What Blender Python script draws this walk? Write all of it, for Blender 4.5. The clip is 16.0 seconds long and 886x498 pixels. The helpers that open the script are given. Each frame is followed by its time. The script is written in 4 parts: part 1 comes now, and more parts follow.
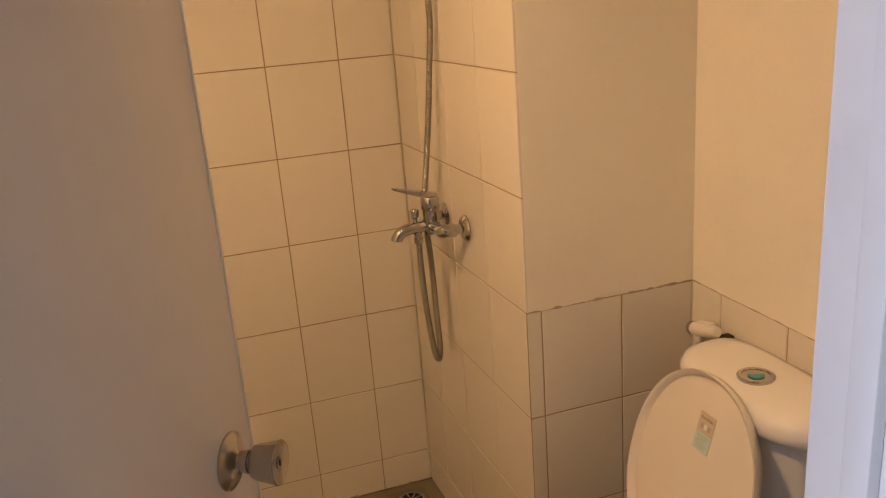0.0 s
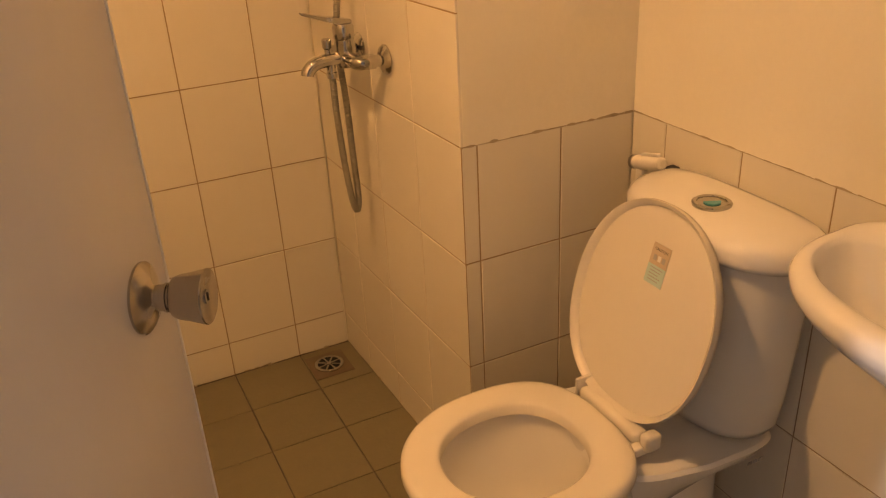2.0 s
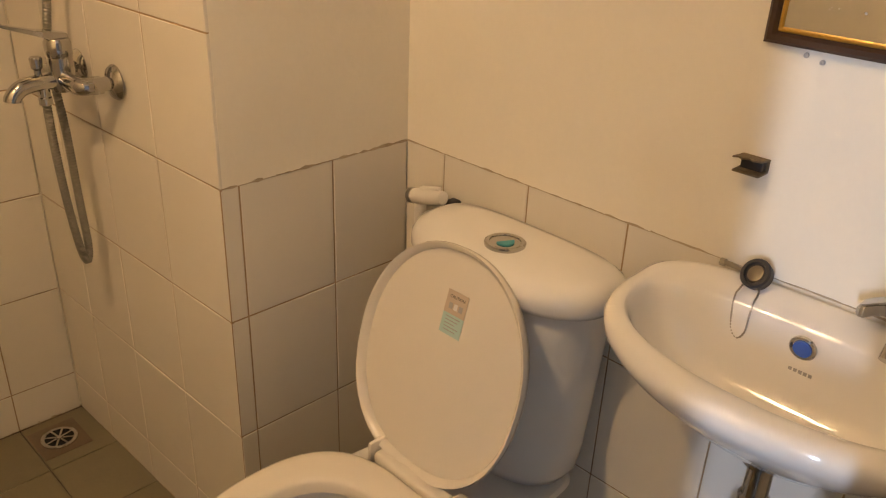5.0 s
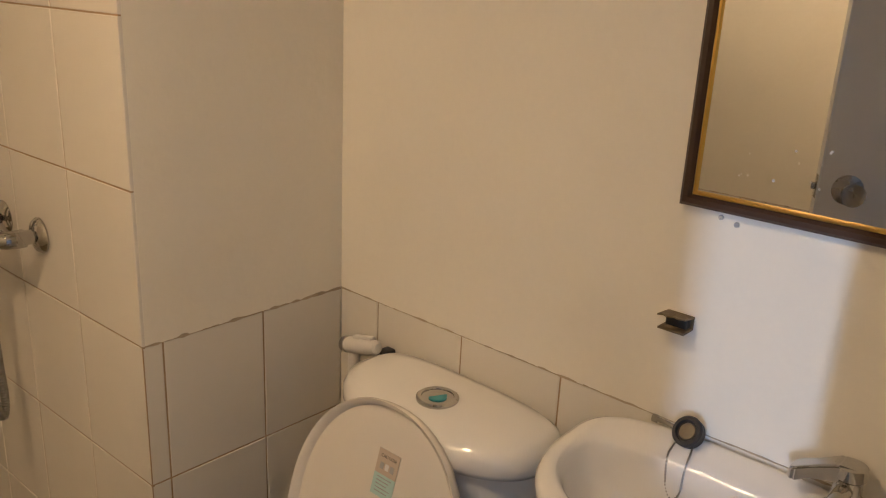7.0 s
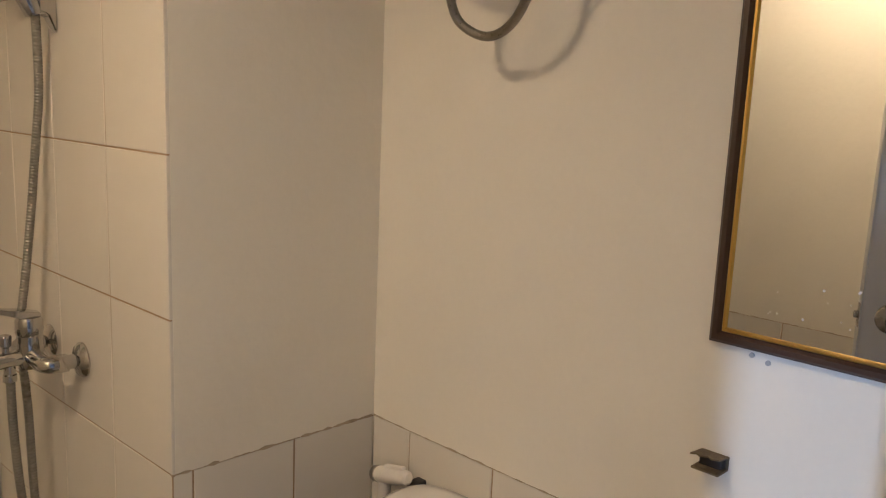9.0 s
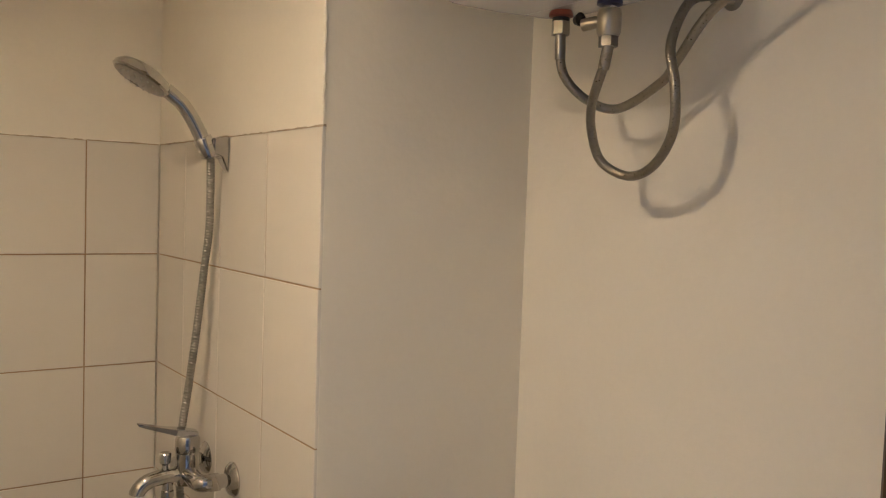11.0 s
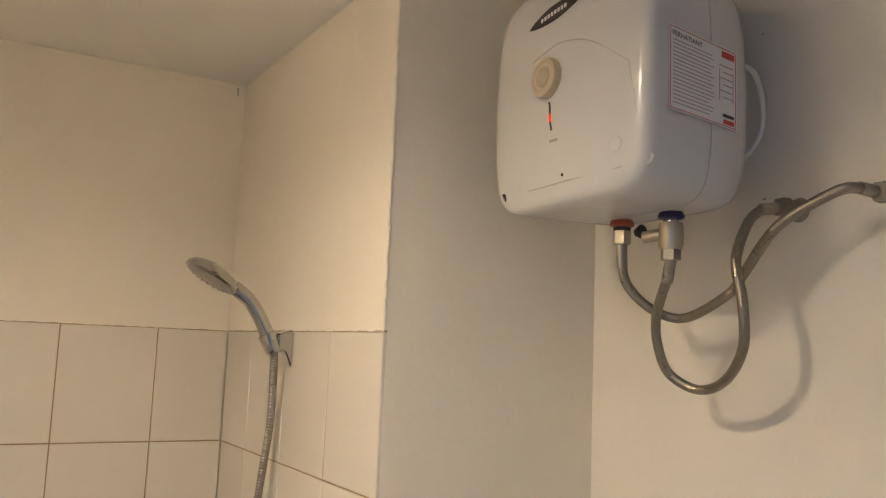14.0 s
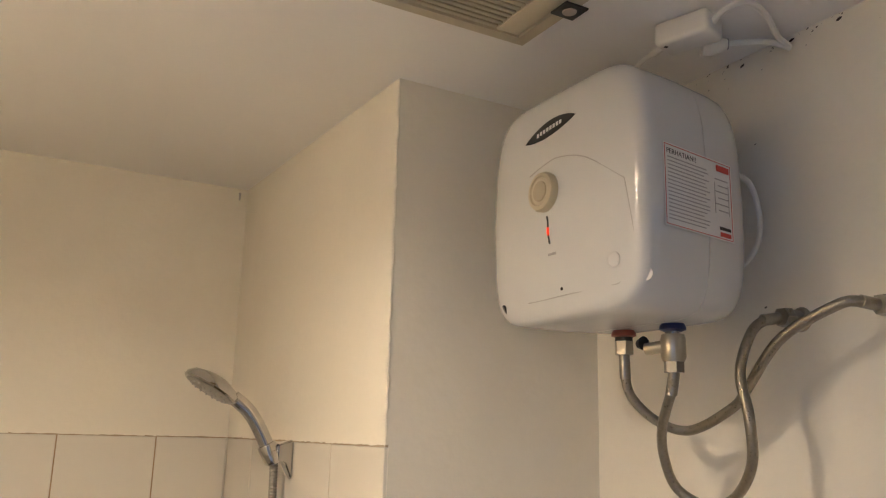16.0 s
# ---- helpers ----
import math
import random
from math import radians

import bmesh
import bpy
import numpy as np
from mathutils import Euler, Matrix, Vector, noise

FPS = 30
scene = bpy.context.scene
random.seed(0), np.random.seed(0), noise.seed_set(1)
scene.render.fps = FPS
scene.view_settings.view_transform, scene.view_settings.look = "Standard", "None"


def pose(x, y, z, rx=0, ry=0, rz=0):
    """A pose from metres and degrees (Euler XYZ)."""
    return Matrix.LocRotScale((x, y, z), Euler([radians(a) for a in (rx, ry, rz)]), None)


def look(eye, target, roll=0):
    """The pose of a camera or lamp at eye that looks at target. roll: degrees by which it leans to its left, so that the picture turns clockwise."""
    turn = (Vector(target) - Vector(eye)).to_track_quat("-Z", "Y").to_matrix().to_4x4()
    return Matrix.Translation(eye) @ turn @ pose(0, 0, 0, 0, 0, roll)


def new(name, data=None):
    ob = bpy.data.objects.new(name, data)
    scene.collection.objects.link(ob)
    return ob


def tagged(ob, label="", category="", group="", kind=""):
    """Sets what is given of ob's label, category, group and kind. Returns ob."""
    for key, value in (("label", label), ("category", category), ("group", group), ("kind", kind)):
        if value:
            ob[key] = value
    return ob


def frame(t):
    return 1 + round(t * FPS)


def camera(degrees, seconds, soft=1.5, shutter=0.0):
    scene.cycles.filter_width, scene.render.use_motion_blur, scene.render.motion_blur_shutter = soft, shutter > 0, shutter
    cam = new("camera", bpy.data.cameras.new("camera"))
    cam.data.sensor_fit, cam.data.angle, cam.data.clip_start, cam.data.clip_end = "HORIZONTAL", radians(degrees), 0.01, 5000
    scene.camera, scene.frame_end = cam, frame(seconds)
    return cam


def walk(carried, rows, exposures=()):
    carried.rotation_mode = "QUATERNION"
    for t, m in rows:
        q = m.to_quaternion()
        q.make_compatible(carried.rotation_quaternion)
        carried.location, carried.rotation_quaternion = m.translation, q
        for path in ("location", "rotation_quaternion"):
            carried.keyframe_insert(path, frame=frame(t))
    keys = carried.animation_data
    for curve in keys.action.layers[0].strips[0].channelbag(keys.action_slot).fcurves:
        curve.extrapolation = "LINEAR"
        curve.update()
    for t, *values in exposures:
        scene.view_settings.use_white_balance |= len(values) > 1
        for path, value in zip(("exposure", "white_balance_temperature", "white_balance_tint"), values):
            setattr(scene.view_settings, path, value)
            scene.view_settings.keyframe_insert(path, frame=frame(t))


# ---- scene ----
cam = camera(56.7, 16.0, soft=1.2)
PATH = [
    (0, (-1.049, -1.478, 1.521), (-0.473, 0.34, 0.92), -4.4),
    (0.5, (-1.034, -1.446, 1.463), (-0.459, 0.381, 0.886), -4.6),
    (1, (-1.042, -1.411, 1.453), (-0.457, 0.402, 0.845), -6.0),
    (1.5, (-1.061, -1.367, 1.409), (-0.429, 0.383, 0.676), -4.9),
    (2, (-1.081, -1.319, 1.381), (-0.315, 0.302, 0.494), -3.2),
    (2.5, (-1.095, -1.281, 1.357), (-0.314, 0.285, 0.388), -3.4),
    (3, (-1.068, -1.26, 1.349), (-0.296, 0.308, 0.377), -3.2),
    (3.5, (-1.051, -1.248, 1.36), (-0.235, 0.294, 0.383), -2.2),
    (4, (-1.027, -1.206, 1.366), (-0.189, 0.331, 0.399), -2.4),
    (4.5, (-1.032, -1.147, 1.372), (0.052, 0.228, 0.406), 0.1),
    (5, (-1.029, -1.114, 1.371), (0.255, 0.141, 0.49), 2.4),
    (5.2, (-1.023, -1.109, 1.368), (0.287, 0.154, 0.538), 2.3),
    (7.3, (-0.977, -1.114, 1.424), (0.474, 0.142, 0.859), 2.7),
    (7.5, (-0.981, -1.114, 1.424), (0.48, 0.149, 0.905), 2.7),
    (8, (-0.974, -1.115, 1.43), (0.495, 0.168, 0.987), 2.5),
    (8.2, (-0.97, -1.12, 1.435), (0.496, 0.172, 1.007), 2.4),
    (10.3, (-0.974, -1.137, 1.474), (0.286, 0.401, 1.267), 2.5),
    (10.5, (-0.975, -1.137, 1.48), (0.28, 0.408, 1.293), 2.4),
    (11, (-0.968, -1.137, 1.496), (0.17, 0.504, 1.387), 2.0),
    (11.5, (-0.961, -1.132, 1.51), (0.116, 0.552, 1.458), 1.9),
    (12, (-0.954, -1.128, 1.528), (0.089, 0.578, 1.53), 1.9),
    (12.5, (-0.95, -1.127, 1.544), (0.054, 0.602, 1.604), 2.0),
    (13, (-0.95, -1.126, 1.557), (0.041, 0.609, 1.664), 2.2),
    (13.5, (-0.948, -1.128, 1.571), (0.031, 0.608, 1.743), 2.0),
    (14, (-0.952, -1.13, 1.585), (0.027, 0.597, 1.829), 2.3),
    (14.5, (-0.951, -1.127, 1.597), (0.023, 0.594, 1.896), 2.5),
    (15, (-0.952, -1.128, 1.609), (0.014, 0.589, 1.955), 2.5),
    (15.5, (-0.951, -1.128, 1.617), (0.008, 0.582, 2.013), 2.3),
    (16, (-0.953, -1.135, 1.629), (-0.001, 0.568, 2.069), 1.5),
]
EXPO = [(0.0, -0.02, 9300, 29), (0.5, -0.08, 10200, 29), (1.0, 0.0, 13500, 32), (2.0, 0.05, 17000, 36), (2.5, 0.12, 15000, 35), (3.0, 0.34, 11800, 29), (3.5, 0.42, 9800, 24), (4.5, 0.12, 8600, 20), (5.2, 0.0, 8200, 19),
        (7.5, -0.26, 6500, 16), (10.5, -0.18, 5850, 13), (13.0, 0.05, 5600, 12), (16.0, 0.22, 5600, 12)]
walk(cam, [(t, look(eye, target, roll)) for t, eye, target, roll in PATH], EXPO)

# ---- world and light ----
world = bpy.data.worlds.new("sky")
scene.world = world
world.use_nodes = True
wn = world.node_tree.nodes
sky = wn.new("ShaderNodeTexSky")
sky.sky_type, sky.sun_disc = "NISHITA", False
sky.sun_elevation, sky.sun_rotation = radians(40), radians(80)
wn["Background"].inputs["Strength"].default_value = 0.1
world.node_tree.links.new(sky.outputs[0], wn["Background"].inputs["Color"])

BULB_POWER = 1150.0
LAMP = (-1.19, -0.36)
BULB_COLOR = (1.0, 0.76, 0.48)
DAY_POWER = 148.0
day = bpy.data.lights.new("window_daylight", "AREA")
day.shape, day.size, day.size_y = "RECTANGLE", 0.14, 1.5
day.energy, day.color = DAY_POWER, (0.43, 0.64, 1.0)
day_ob = new("window_daylight", day)
day_ob.matrix_world = look((-5.16, -2.50, 1.40), (-0.5, -0.95, 1.2))

# ---- small tools ----
def thing(name, m, label, category, group="", kind=""):
    ob = new(name)
    ob.empty_display_size = 0.1
    ob.matrix_world = m
    return tagged(ob, label, category, group, kind)


def mesh_of(name, bm, mat, smooth=True, sharp=35):
    me = bpy.data.meshes.new(name)
    bmesh.ops.recalc_face_normals(bm, faces=bm.faces)
    for f in bm.faces:
        f.smooth = smooth
    if smooth:
        for e in bm.edges:
            if len(e.link_faces) == 2 and e.calc_face_angle(0) > radians(sharp):
                e.smooth = False
    bm.to_mesh(me)
    bm.free()
    if mat:
        me.materials.append(mat)
    return me


def part(name, bm, mat, parent, label="", m=None, smooth=True, sharp=35):
    ob = new(name, mesh_of(name, bm, mat, smooth, sharp))
    ob.parent = parent
    if m is not None:
        ob.matrix_local = m
    if label:
        ob["label"] = label
    return ob


def box(x0, x1, y0, y1, z0, z1, bevel=0.0, seg=2, bm=None):
    bm = bm or bmesh.new()
    own = bmesh.ops.create_cube(bm, size=1)["verts"]
    for v in own:
        v.co = Vector(((x0 + x1) / 2 + v.co.x * (x1 - x0), (y0 + y1) / 2 + v.co.y * (y1 - y0), (z0 + z1) / 2 + v.co.z * (z1 - z0)))
    if bevel:
        edges = list({e for v in own for e in v.link_edges})
        bmesh.ops.bevel(bm, geom=edges, offset=bevel, segments=seg, affect="EDGES", profile=0.5)
    return bm


def loft(rings, cap0=True, cap1=True, closed=False, bm=None):
    bm = bm or bmesh.new()
    vs = [[bm.verts.new(p) for p in r] for r in rings]
    n = len(vs[0])
    pairs = list(zip(vs, vs[1:])) + ([(vs[-1], vs[0])] if closed else [])
    for a, b in pairs:
        for i in range(n):
            bm.faces.new((a[i], a[(i + 1) % n], b[(i + 1) % n], b[i]))
    if cap0 and not closed:
        bm.faces.new(list(reversed(vs[0])))
    if cap1 and not closed:
        bm.faces.new(vs[-1])
    return bm


def lathe(profile, seg=28, axis="Z", bm=None):
    """profile: (radius, height) pairs."""
    def at(r, h, a):
        c, s = r * math.cos(a), r * math.sin(a)
        return Vector((c, s, h)) if axis == "Z" else Vector((c, h, s)) if axis == "Y" else Vector((h, c, s))
    rings = [[at(max(r, 1e-4), h, 2 * math.pi * i / seg) for i in range(seg)] for r, h in profile]
    return loft(rings, bm=bm)


def curve_points(points, step):
    """Catmull-Rom through the points, resampled evenly."""
    pts = [Vector(p) for p in points]
    pts = [pts[0] * 2 - pts[1]] + pts + [pts[-1] * 2 - pts[-2]]
    fine = []
    for i in range(1, len(pts) - 2):
        a, b, c, d = pts[i - 1:i + 3]
        for k in range(24):
            t = k / 24
            fine.append(0.5 * (2 * b + (c - a) * t + (2 * a - 5 * b + 4 * c - d) * t * t + (3 * b - a - 3 * c + d) * t ** 3))
    fine.append(pts[-2])
    out, left = [fine[0]], step
    for a, b in zip(fine, fine[1:]):
        d = (b - a).length
        while d >= left and d > 1e-9:
            a = a + (b - a) * (left / d)
            out.append(a)
            d, left = (b - a).length, step
        left -= d
    out.append(fine[-1])
    return out


def tube(points, r, step=0.01, seg=10, rib=0.0, bm=None):
    pts = curve_points(points, step)
    up = Vector((0.3, 0.2, 1)).normalized()
    rings = []
    for i, p in enumerate(pts):
        d = (pts[min(i + 1, len(pts) - 1)] - pts[max(i - 1, 0)]).normalized()
        up = (up - d * up.dot(d)).normalized()
        side = d.cross(up)
        rr = r - (rib if i % 2 else 0)
        rings.append([p + (up * math.cos(2 * math.pi * k / seg) + side * math.sin(2 * math.pi * k / seg)) * rr for k in range(seg)])
    return loft(rings, bm=bm)


def super_ring(cx, cy, z, a, b, e=2.0, n=48, front=None, ef=None):
    """A superellipse in the level z: half length a along x (front for the +x half), half width b along y."""
    out = []
    for i in range(n):
        t = 2 * math.pi * i / n
        c, s = math.cos(t), math.sin(t)
        ee = ef if (ef and c > 0) else e
        ax = front if (front and c > 0) else a
        out.append(Vector((cx + ax * math.copysign(abs(c) ** (2 / ee), c), cy + b * math.copysign(abs(s) ** (2 / ee), s), z)))
    return out


def text_mesh(body, size, align="LEFT"):
    cu = bpy.data.curves.new("writing", "FONT")
    cu.body, cu.size, cu.align_x, cu.extrude = body, size, align, 0.0001
    ob = bpy.data.objects.new("writing", cu)
    me = bpy.data.meshes.new_from_object(ob)
    bpy.data.objects.remove(ob)
    return me


def writing(body, size, mat, parent, m, align="LEFT"):
    me = text_mesh(body, size, align)
    me.materials.clear()
    me.materials.append(mat)
    ob = new("writing", me)
    ob.parent = parent
    ob.matrix_local = m
    return ob


# ---- materials ----
def mat_new(name, color, rough=0.5, metal=0.0, coat=0.0, var=0.06, scale=8.0, fine=120.0, bump=0.0, bump_scale=200.0,
            stain=None, stain_amount=0.0, stain_scale=3.0, per_object=0.0, rough_var=0.08, spec=0.5, stretch=None):
    m = bpy.data.materials.new(name)
    m.use_nodes = True
    nt = m.node_tree
    n, l = nt.nodes, nt.links
    p = n["Principled BSDF"]
    p.inputs["Metallic"].default_value = metal
    p.inputs["Coat Weight"].default_value = coat
    p.inputs["Coat Roughness"].default_value = 0.05
    p.inputs["Specular IOR Level"].default_value = spec
    tc = n.new("ShaderNodeTexCoord")
    vec = tc.outputs["Object"]
    if stretch:
        mp = n.new("ShaderNodeMapping")
        mp.inputs["Scale"].default_value = stretch
        l.new(vec, mp.inputs["Vector"])
        vec = mp.outputs[0]

    def noise_node(s, detail=4):
        t = n.new("ShaderNodeTexNoise")
        t.inputs["Scale"].default_value, t.inputs["Detail"].default_value = s, detail
        l.new(vec, t.inputs["Vector"])
        return t

    def math_node(op, a, b):
        t = n.new("ShaderNodeMath")
        t.operation = op
        for k, v in enumerate((a, b)):
            if isinstance(v, (int, float)):
                t.inputs[k].default_value = v
            else:
                l.new(v, t.inputs[k])
        return t.outputs[0]

    big, small = noise_node(scale), noise_node(fine, 2)
    tone = math_node("ADD", math_node("MULTIPLY", math_node("SUBTRACT", big.outputs[0], 0.5), var * 2), math_node("MULTIPLY", math_node("SUBTRACT", small.outputs[0], 0.5), var))
    if per_object:
        info = n.new("ShaderNodeObjectInfo")
        tone = math_node("ADD", tone, math_node("MULTIPLY", math_node("SUBTRACT", info.outputs["Random"], 0.5), per_object))
    hsv = n.new("ShaderNodeHueSaturation")
    hsv.inputs["Color"].default_value = (*color, 1)
    l.new(math_node("ADD", tone, 1.0), hsv.inputs["Value"])
    out = hsv.outputs[0]
    if stain:
        st = noise_node(stain_scale, 6)
        ramp = n.new("ShaderNodeMapRange")
        ramp.inputs["From Min"].default_value, ramp.inputs["From Max"].default_value = 0.52, 0.75
        ramp.inputs["To Max"].default_value = stain_amount
        l.new(st.outputs[0], ramp.inputs["Value"])
        mix = n.new("ShaderNodeMix")
        mix.data_type = "RGBA"
        mix.inputs["B"].default_value = (*stain, 1)
        for sock in mix.inputs:
            if sock.name == "B" and sock.type == "RGBA":
                sock.default_value = (*stain, 1)
            if sock.name == "A" and sock.type == "RGBA":
                l.new(out, sock)
        l.new(ramp.outputs[0], mix.inputs["Factor"])
        out = [s for s in mix.outputs if s.type == "RGBA"][0]
    l.new(out, p.inputs["Base Color"])
    l.new(math_node("ADD", math_node("MULTIPLY", math_node("SUBTRACT", big.outputs[0], 0.5), rough_var * 2), rough), p.inputs["Roughness"])
    if bump:
        bt = noise_node(bump_scale, 5)
        b = n.new("ShaderNodeBump")
        b.inputs["Strength"].default_value, b.inputs["Distance"].default_value = bump, 0.004
        l.new(bt.outputs[0], b.inputs["Height"])
        l.new(b.outputs[0], p.inputs["Normal"])
    return m


def glow(name, color, strength):
    m = mat_new(name, color)
    p = m.node_tree.nodes["Principled BSDF"]
    p.inputs["Emission Color"].default_value = (*color, 1)
    p.inputs["Emission Strength"].default_value = strength
    return m


PAINT = mat_new("wall_paint", (0.83, 0.78, 0.675), 0.6, var=0.035, scale=3, fine=90, bump=0.22, bump_scale=45, stain=(0.62, 0.56, 0.46), stain_amount=0.26, stain_scale=2.2, spec=0.3)
CEIL = mat_new("ceiling_paint", (0.90, 0.875, 0.84), 0.7, var=0.02, scale=2, bump=0.06, bump_scale=20, spec=0.2)
TILE = mat_new("glazed_tile", (0.735, 0.69, 0.61), 0.24, var=0.02, scale=5, fine=40, bump=0.02, bump_scale=12, per_object=0.04, stain=(0.6, 0.5, 0.36), stain_amount=0.16, stain_scale=5)
GROUT = mat_new("dirty_grout", (0.36, 0.245, 0.14), 0.9, var=0.25, scale=14, fine=160, bump=0.4, bump_scale=160, stain=(0.09, 0.06, 0.035), stain_amount=0.6, stain_scale=7)
CAULK = mat_new("mouldy_joint", (0.42, 0.34, 0.24), 0.9, var=0.3, scale=20, fine=200, bump=0.5, bump_scale=120, stain=(0.08, 0.06, 0.045), stain_amount=0.75, stain_scale=11)
FLOORTILE = mat_new("floor_tile", (0.195, 0.168, 0.108), 0.40, var=0.10, scale=9, fine=140, bump=0.12, bump_scale=90, per_object=0.10, stain=(0.15, 0.12, 0.085), stain_amount=0.6, stain_scale=6)
DRAINPLATE = mat_new("drain_surround", (0.15, 0.105, 0.07), 0.5, var=0.2, scale=30, fine=200, bump=0.2, bump_scale=120)
FLOORGROUT = mat_new("floor_grout", (0.05, 0.037, 0.026), 0.9, var=0.3, scale=20, bump=0.3)
CERAMIC = mat_new("sanitary_ceramic", (0.79, 0.77, 0.735), 0.10, coat=0.3, var=0.012, scale=3, fine=30, rough_var=0.03)
SEATPLASTIC = mat_new("seat_plastic", (0.74, 0.69, 0.61), 0.22, var=0.015, scale=4, fine=60, rough_var=0.04)
CHROME = mat_new("chrome", (0.52, 0.51, 0.49), 0.07, 1.0, var=0.05, scale=30, fine=200, rough_var=0.08)
STEEL = mat_new("brushed_steel", (0.34, 0.315, 0.275), 0.30, 1.0, var=0.12, scale=20, fine=300, rough_var=0.10)
KNOBSTEEL = mat_new("satin_knob_steel", (0.48, 0.44, 0.39), 0.26, 1.0, var=0.10, scale=20, fine=300, rough_var=0.08)
BRAID = mat_new("braided_steel", (0.31, 0.28, 0.23), 0.30, 1.0, var=0.18, scale=250, fine=900, bump=0.35, bump_scale=500)
FLEX = mat_new("ribbed_steel_hose", (0.30, 0.285, 0.25), 0.5, 1.0, var=0.15, scale=40, fine=300)
DOORPAINT = mat_new("door_laminate", (0.82, 0.785, 0.75), 0.20, var=0.03, scale=2.5, fine=40, bump=0.015, bump_scale=6, stain=(0.74, 0.69, 0.64), stain_amount=0.4, stain_scale=1.8, stretch=(1, 1, 0.35))
FRAMEPAINT = mat_new("white_frame_paint", (0.80, 0.80, 0.80), 0.35, var=0.03, scale=6, fine=60, bump=0.05, bump_scale=30, stain=(0.6, 0.58, 0.55), stain_amount=0.3, stain_scale=9)
WOOD = mat_new("dark_stained_wood", (0.055, 0.030, 0.020), 0.35, var=0.35, scale=14, fine=160, stretch=(1, 0.2, 0.2))
GOLD = mat_new("gilt_bead", (0.72, 0.47, 0.13), 0.30, 1.0, var=0.06, scale=12, rough_var=0.02)
VALVE = mat_new("nickel_brass", (0.50, 0.46, 0.37), 0.35, 0.9, var=0.15, scale=40)
BLACK = mat_new("black_rubber", (0.022, 0.021, 0.021), 0.5, var=0.3, scale=40)
RUST = mat_new("rusty_bracket", (0.20, 0.15, 0.09), 0.6, 0.6, var=0.4, scale=60, bump=0.3, stain=(0.4, 0.33, 0.22), stain_amount=0.7, stain_scale=50)
HEATER = mat_new("heater_plastic", (0.63, 0.625, 0.61), 0.17, var=0.012, scale=3, fine=50, rough_var=0.04)
SEAM = mat_new("plastic_seam", (0.42, 0.41, 0.39), 0.5)
BEIGE = mat_new("beige_plastic", (0.52, 0.455, 0.32), 0.4, var=0.05, scale=8)
BEIGEDARK = mat_new("fan_louvre_plastic", (0.42, 0.36, 0.25), 0.5, var=0.08, scale=12)
WHITEPLASTIC = mat_new("white_plastic", (0.78, 0.745, 0.69), 0.35, var=0.03, scale=12)
PAPER = mat_new("label_paper", (0.70, 0.69, 0.67), 0.5, var=0.02, scale=20)
INK = mat_new("black_ink", (0.03, 0.03, 0.03), 0.6)
GREYINK = mat_new("grey_ink", (0.36, 0.35, 0.345), 0.6)
REDINK = mat_new("red_ink", (0.55, 0.06, 0.045), 0.5)
TEALINK = mat_new("teal_ink", (0.40, 0.58, 0.55), 0.5)
TANINK = mat_new("tan_ink", (0.52, 0.42, 0.33), 0.5)
RED = mat_new("red_plastic", (0.30, 0.075, 0.04), 0.4)
BLUE = mat_new("blue_plastic", (0.015, 0.022, 0.085), 0.4)
BLUEPLUG = mat_new("blue_overflow_cap", (0.03, 0.13, 0.55), 0.35)
TEAL = mat_new("teal_button", (0.03, 0.30, 0.33), 0.3)
DIRT = mat_new("dirt_speck", (0.05, 0.04, 0.035), 0.9)
LED = glow("indicator_light", (1.0, 0.05, 0.01), 0.8)
BULBGLASS = glow("lamp_light", BULB_COLOR, BULB_POWER)
# weak emission for an unseen ring, added to lift the ceiling round the lamp
CEILGLOW = glow("added_ceiling_glow", BULB_COLOR, BULB_POWER * 0.018)
OUTFLOOR = mat_new("outer_floor_tile", (0.55, 0.52, 0.47), 0.3, var=0.05, scale=2)
MIRROR = bpy.data.materials.new("mirror_glass")
MIRROR.use_nodes = True
mp_ = MIRROR.node_tree.nodes["Principled BSDF"]
mp_.inputs["Base Color"].default_value = (0.72, 0.73, 0.72, 1)
mp_.inputs["Metallic"].default_value, mp_.inputs["Roughness"].default_value = 1.0, 0.015
DRAINHOLE = mat_new("drain_hole", (0.01, 0.009, 0.008), 0.9)

# ---- the shell ----
CEIL_Z, NORTH, EAST, WEST, SOUTH = 2.199, 0.787, 0.0, -1.40, -1.10
ROWS_Z = [0.0, 0.109, 0.359, 0.609, 0.859, 1.109, 1.359, 1.609]
T = 0.006  # how far tile faces stand proud of the plaster
P = Vector((-0.409, 0.0))
B = Vector((-0.431, NORTH))


OUTPAINT = mat_new("outer_wall_paint", (0.30, 0.285, 0.265), 0.6, var=0.04, scale=3)


def wall(name, bm, label, mat=PAINT):
    ob = new(name, mesh_of(name, bm, mat, False))
    return tagged(ob, label, "wall", kind="structure")


OUT = -1.165  # outer face of the thin partition with the doorway
bm = box(T, 0.12, OUT, 0.9, 0, ROWS_Z[4])
box(0.0006, 0.12, OUT, 0.9, ROWS_Z[4], CEIL_Z, bm=bm)
wall_east = wall("wall_east", bm, "cream painted plaster wall above a tiled dado")
bm = box(-1.5, 0.0, NORTH + T, 0.9, 0, ROWS_Z[7])
box(-1.5, 0.0, NORTH + 0.0006, 0.9, ROWS_Z[7], CEIL_Z, bm=bm)
wall_north = wall("wall_north", bm, "cream painted shower wall above white glazed tiles")
bm = box(-1.5, WEST - T, OUT, NORTH + T, 0, ROWS_Z[4])
box(-1.5, WEST - 0.0006, OUT, 0.0, ROWS_Z[4], CEIL_Z, bm=bm)
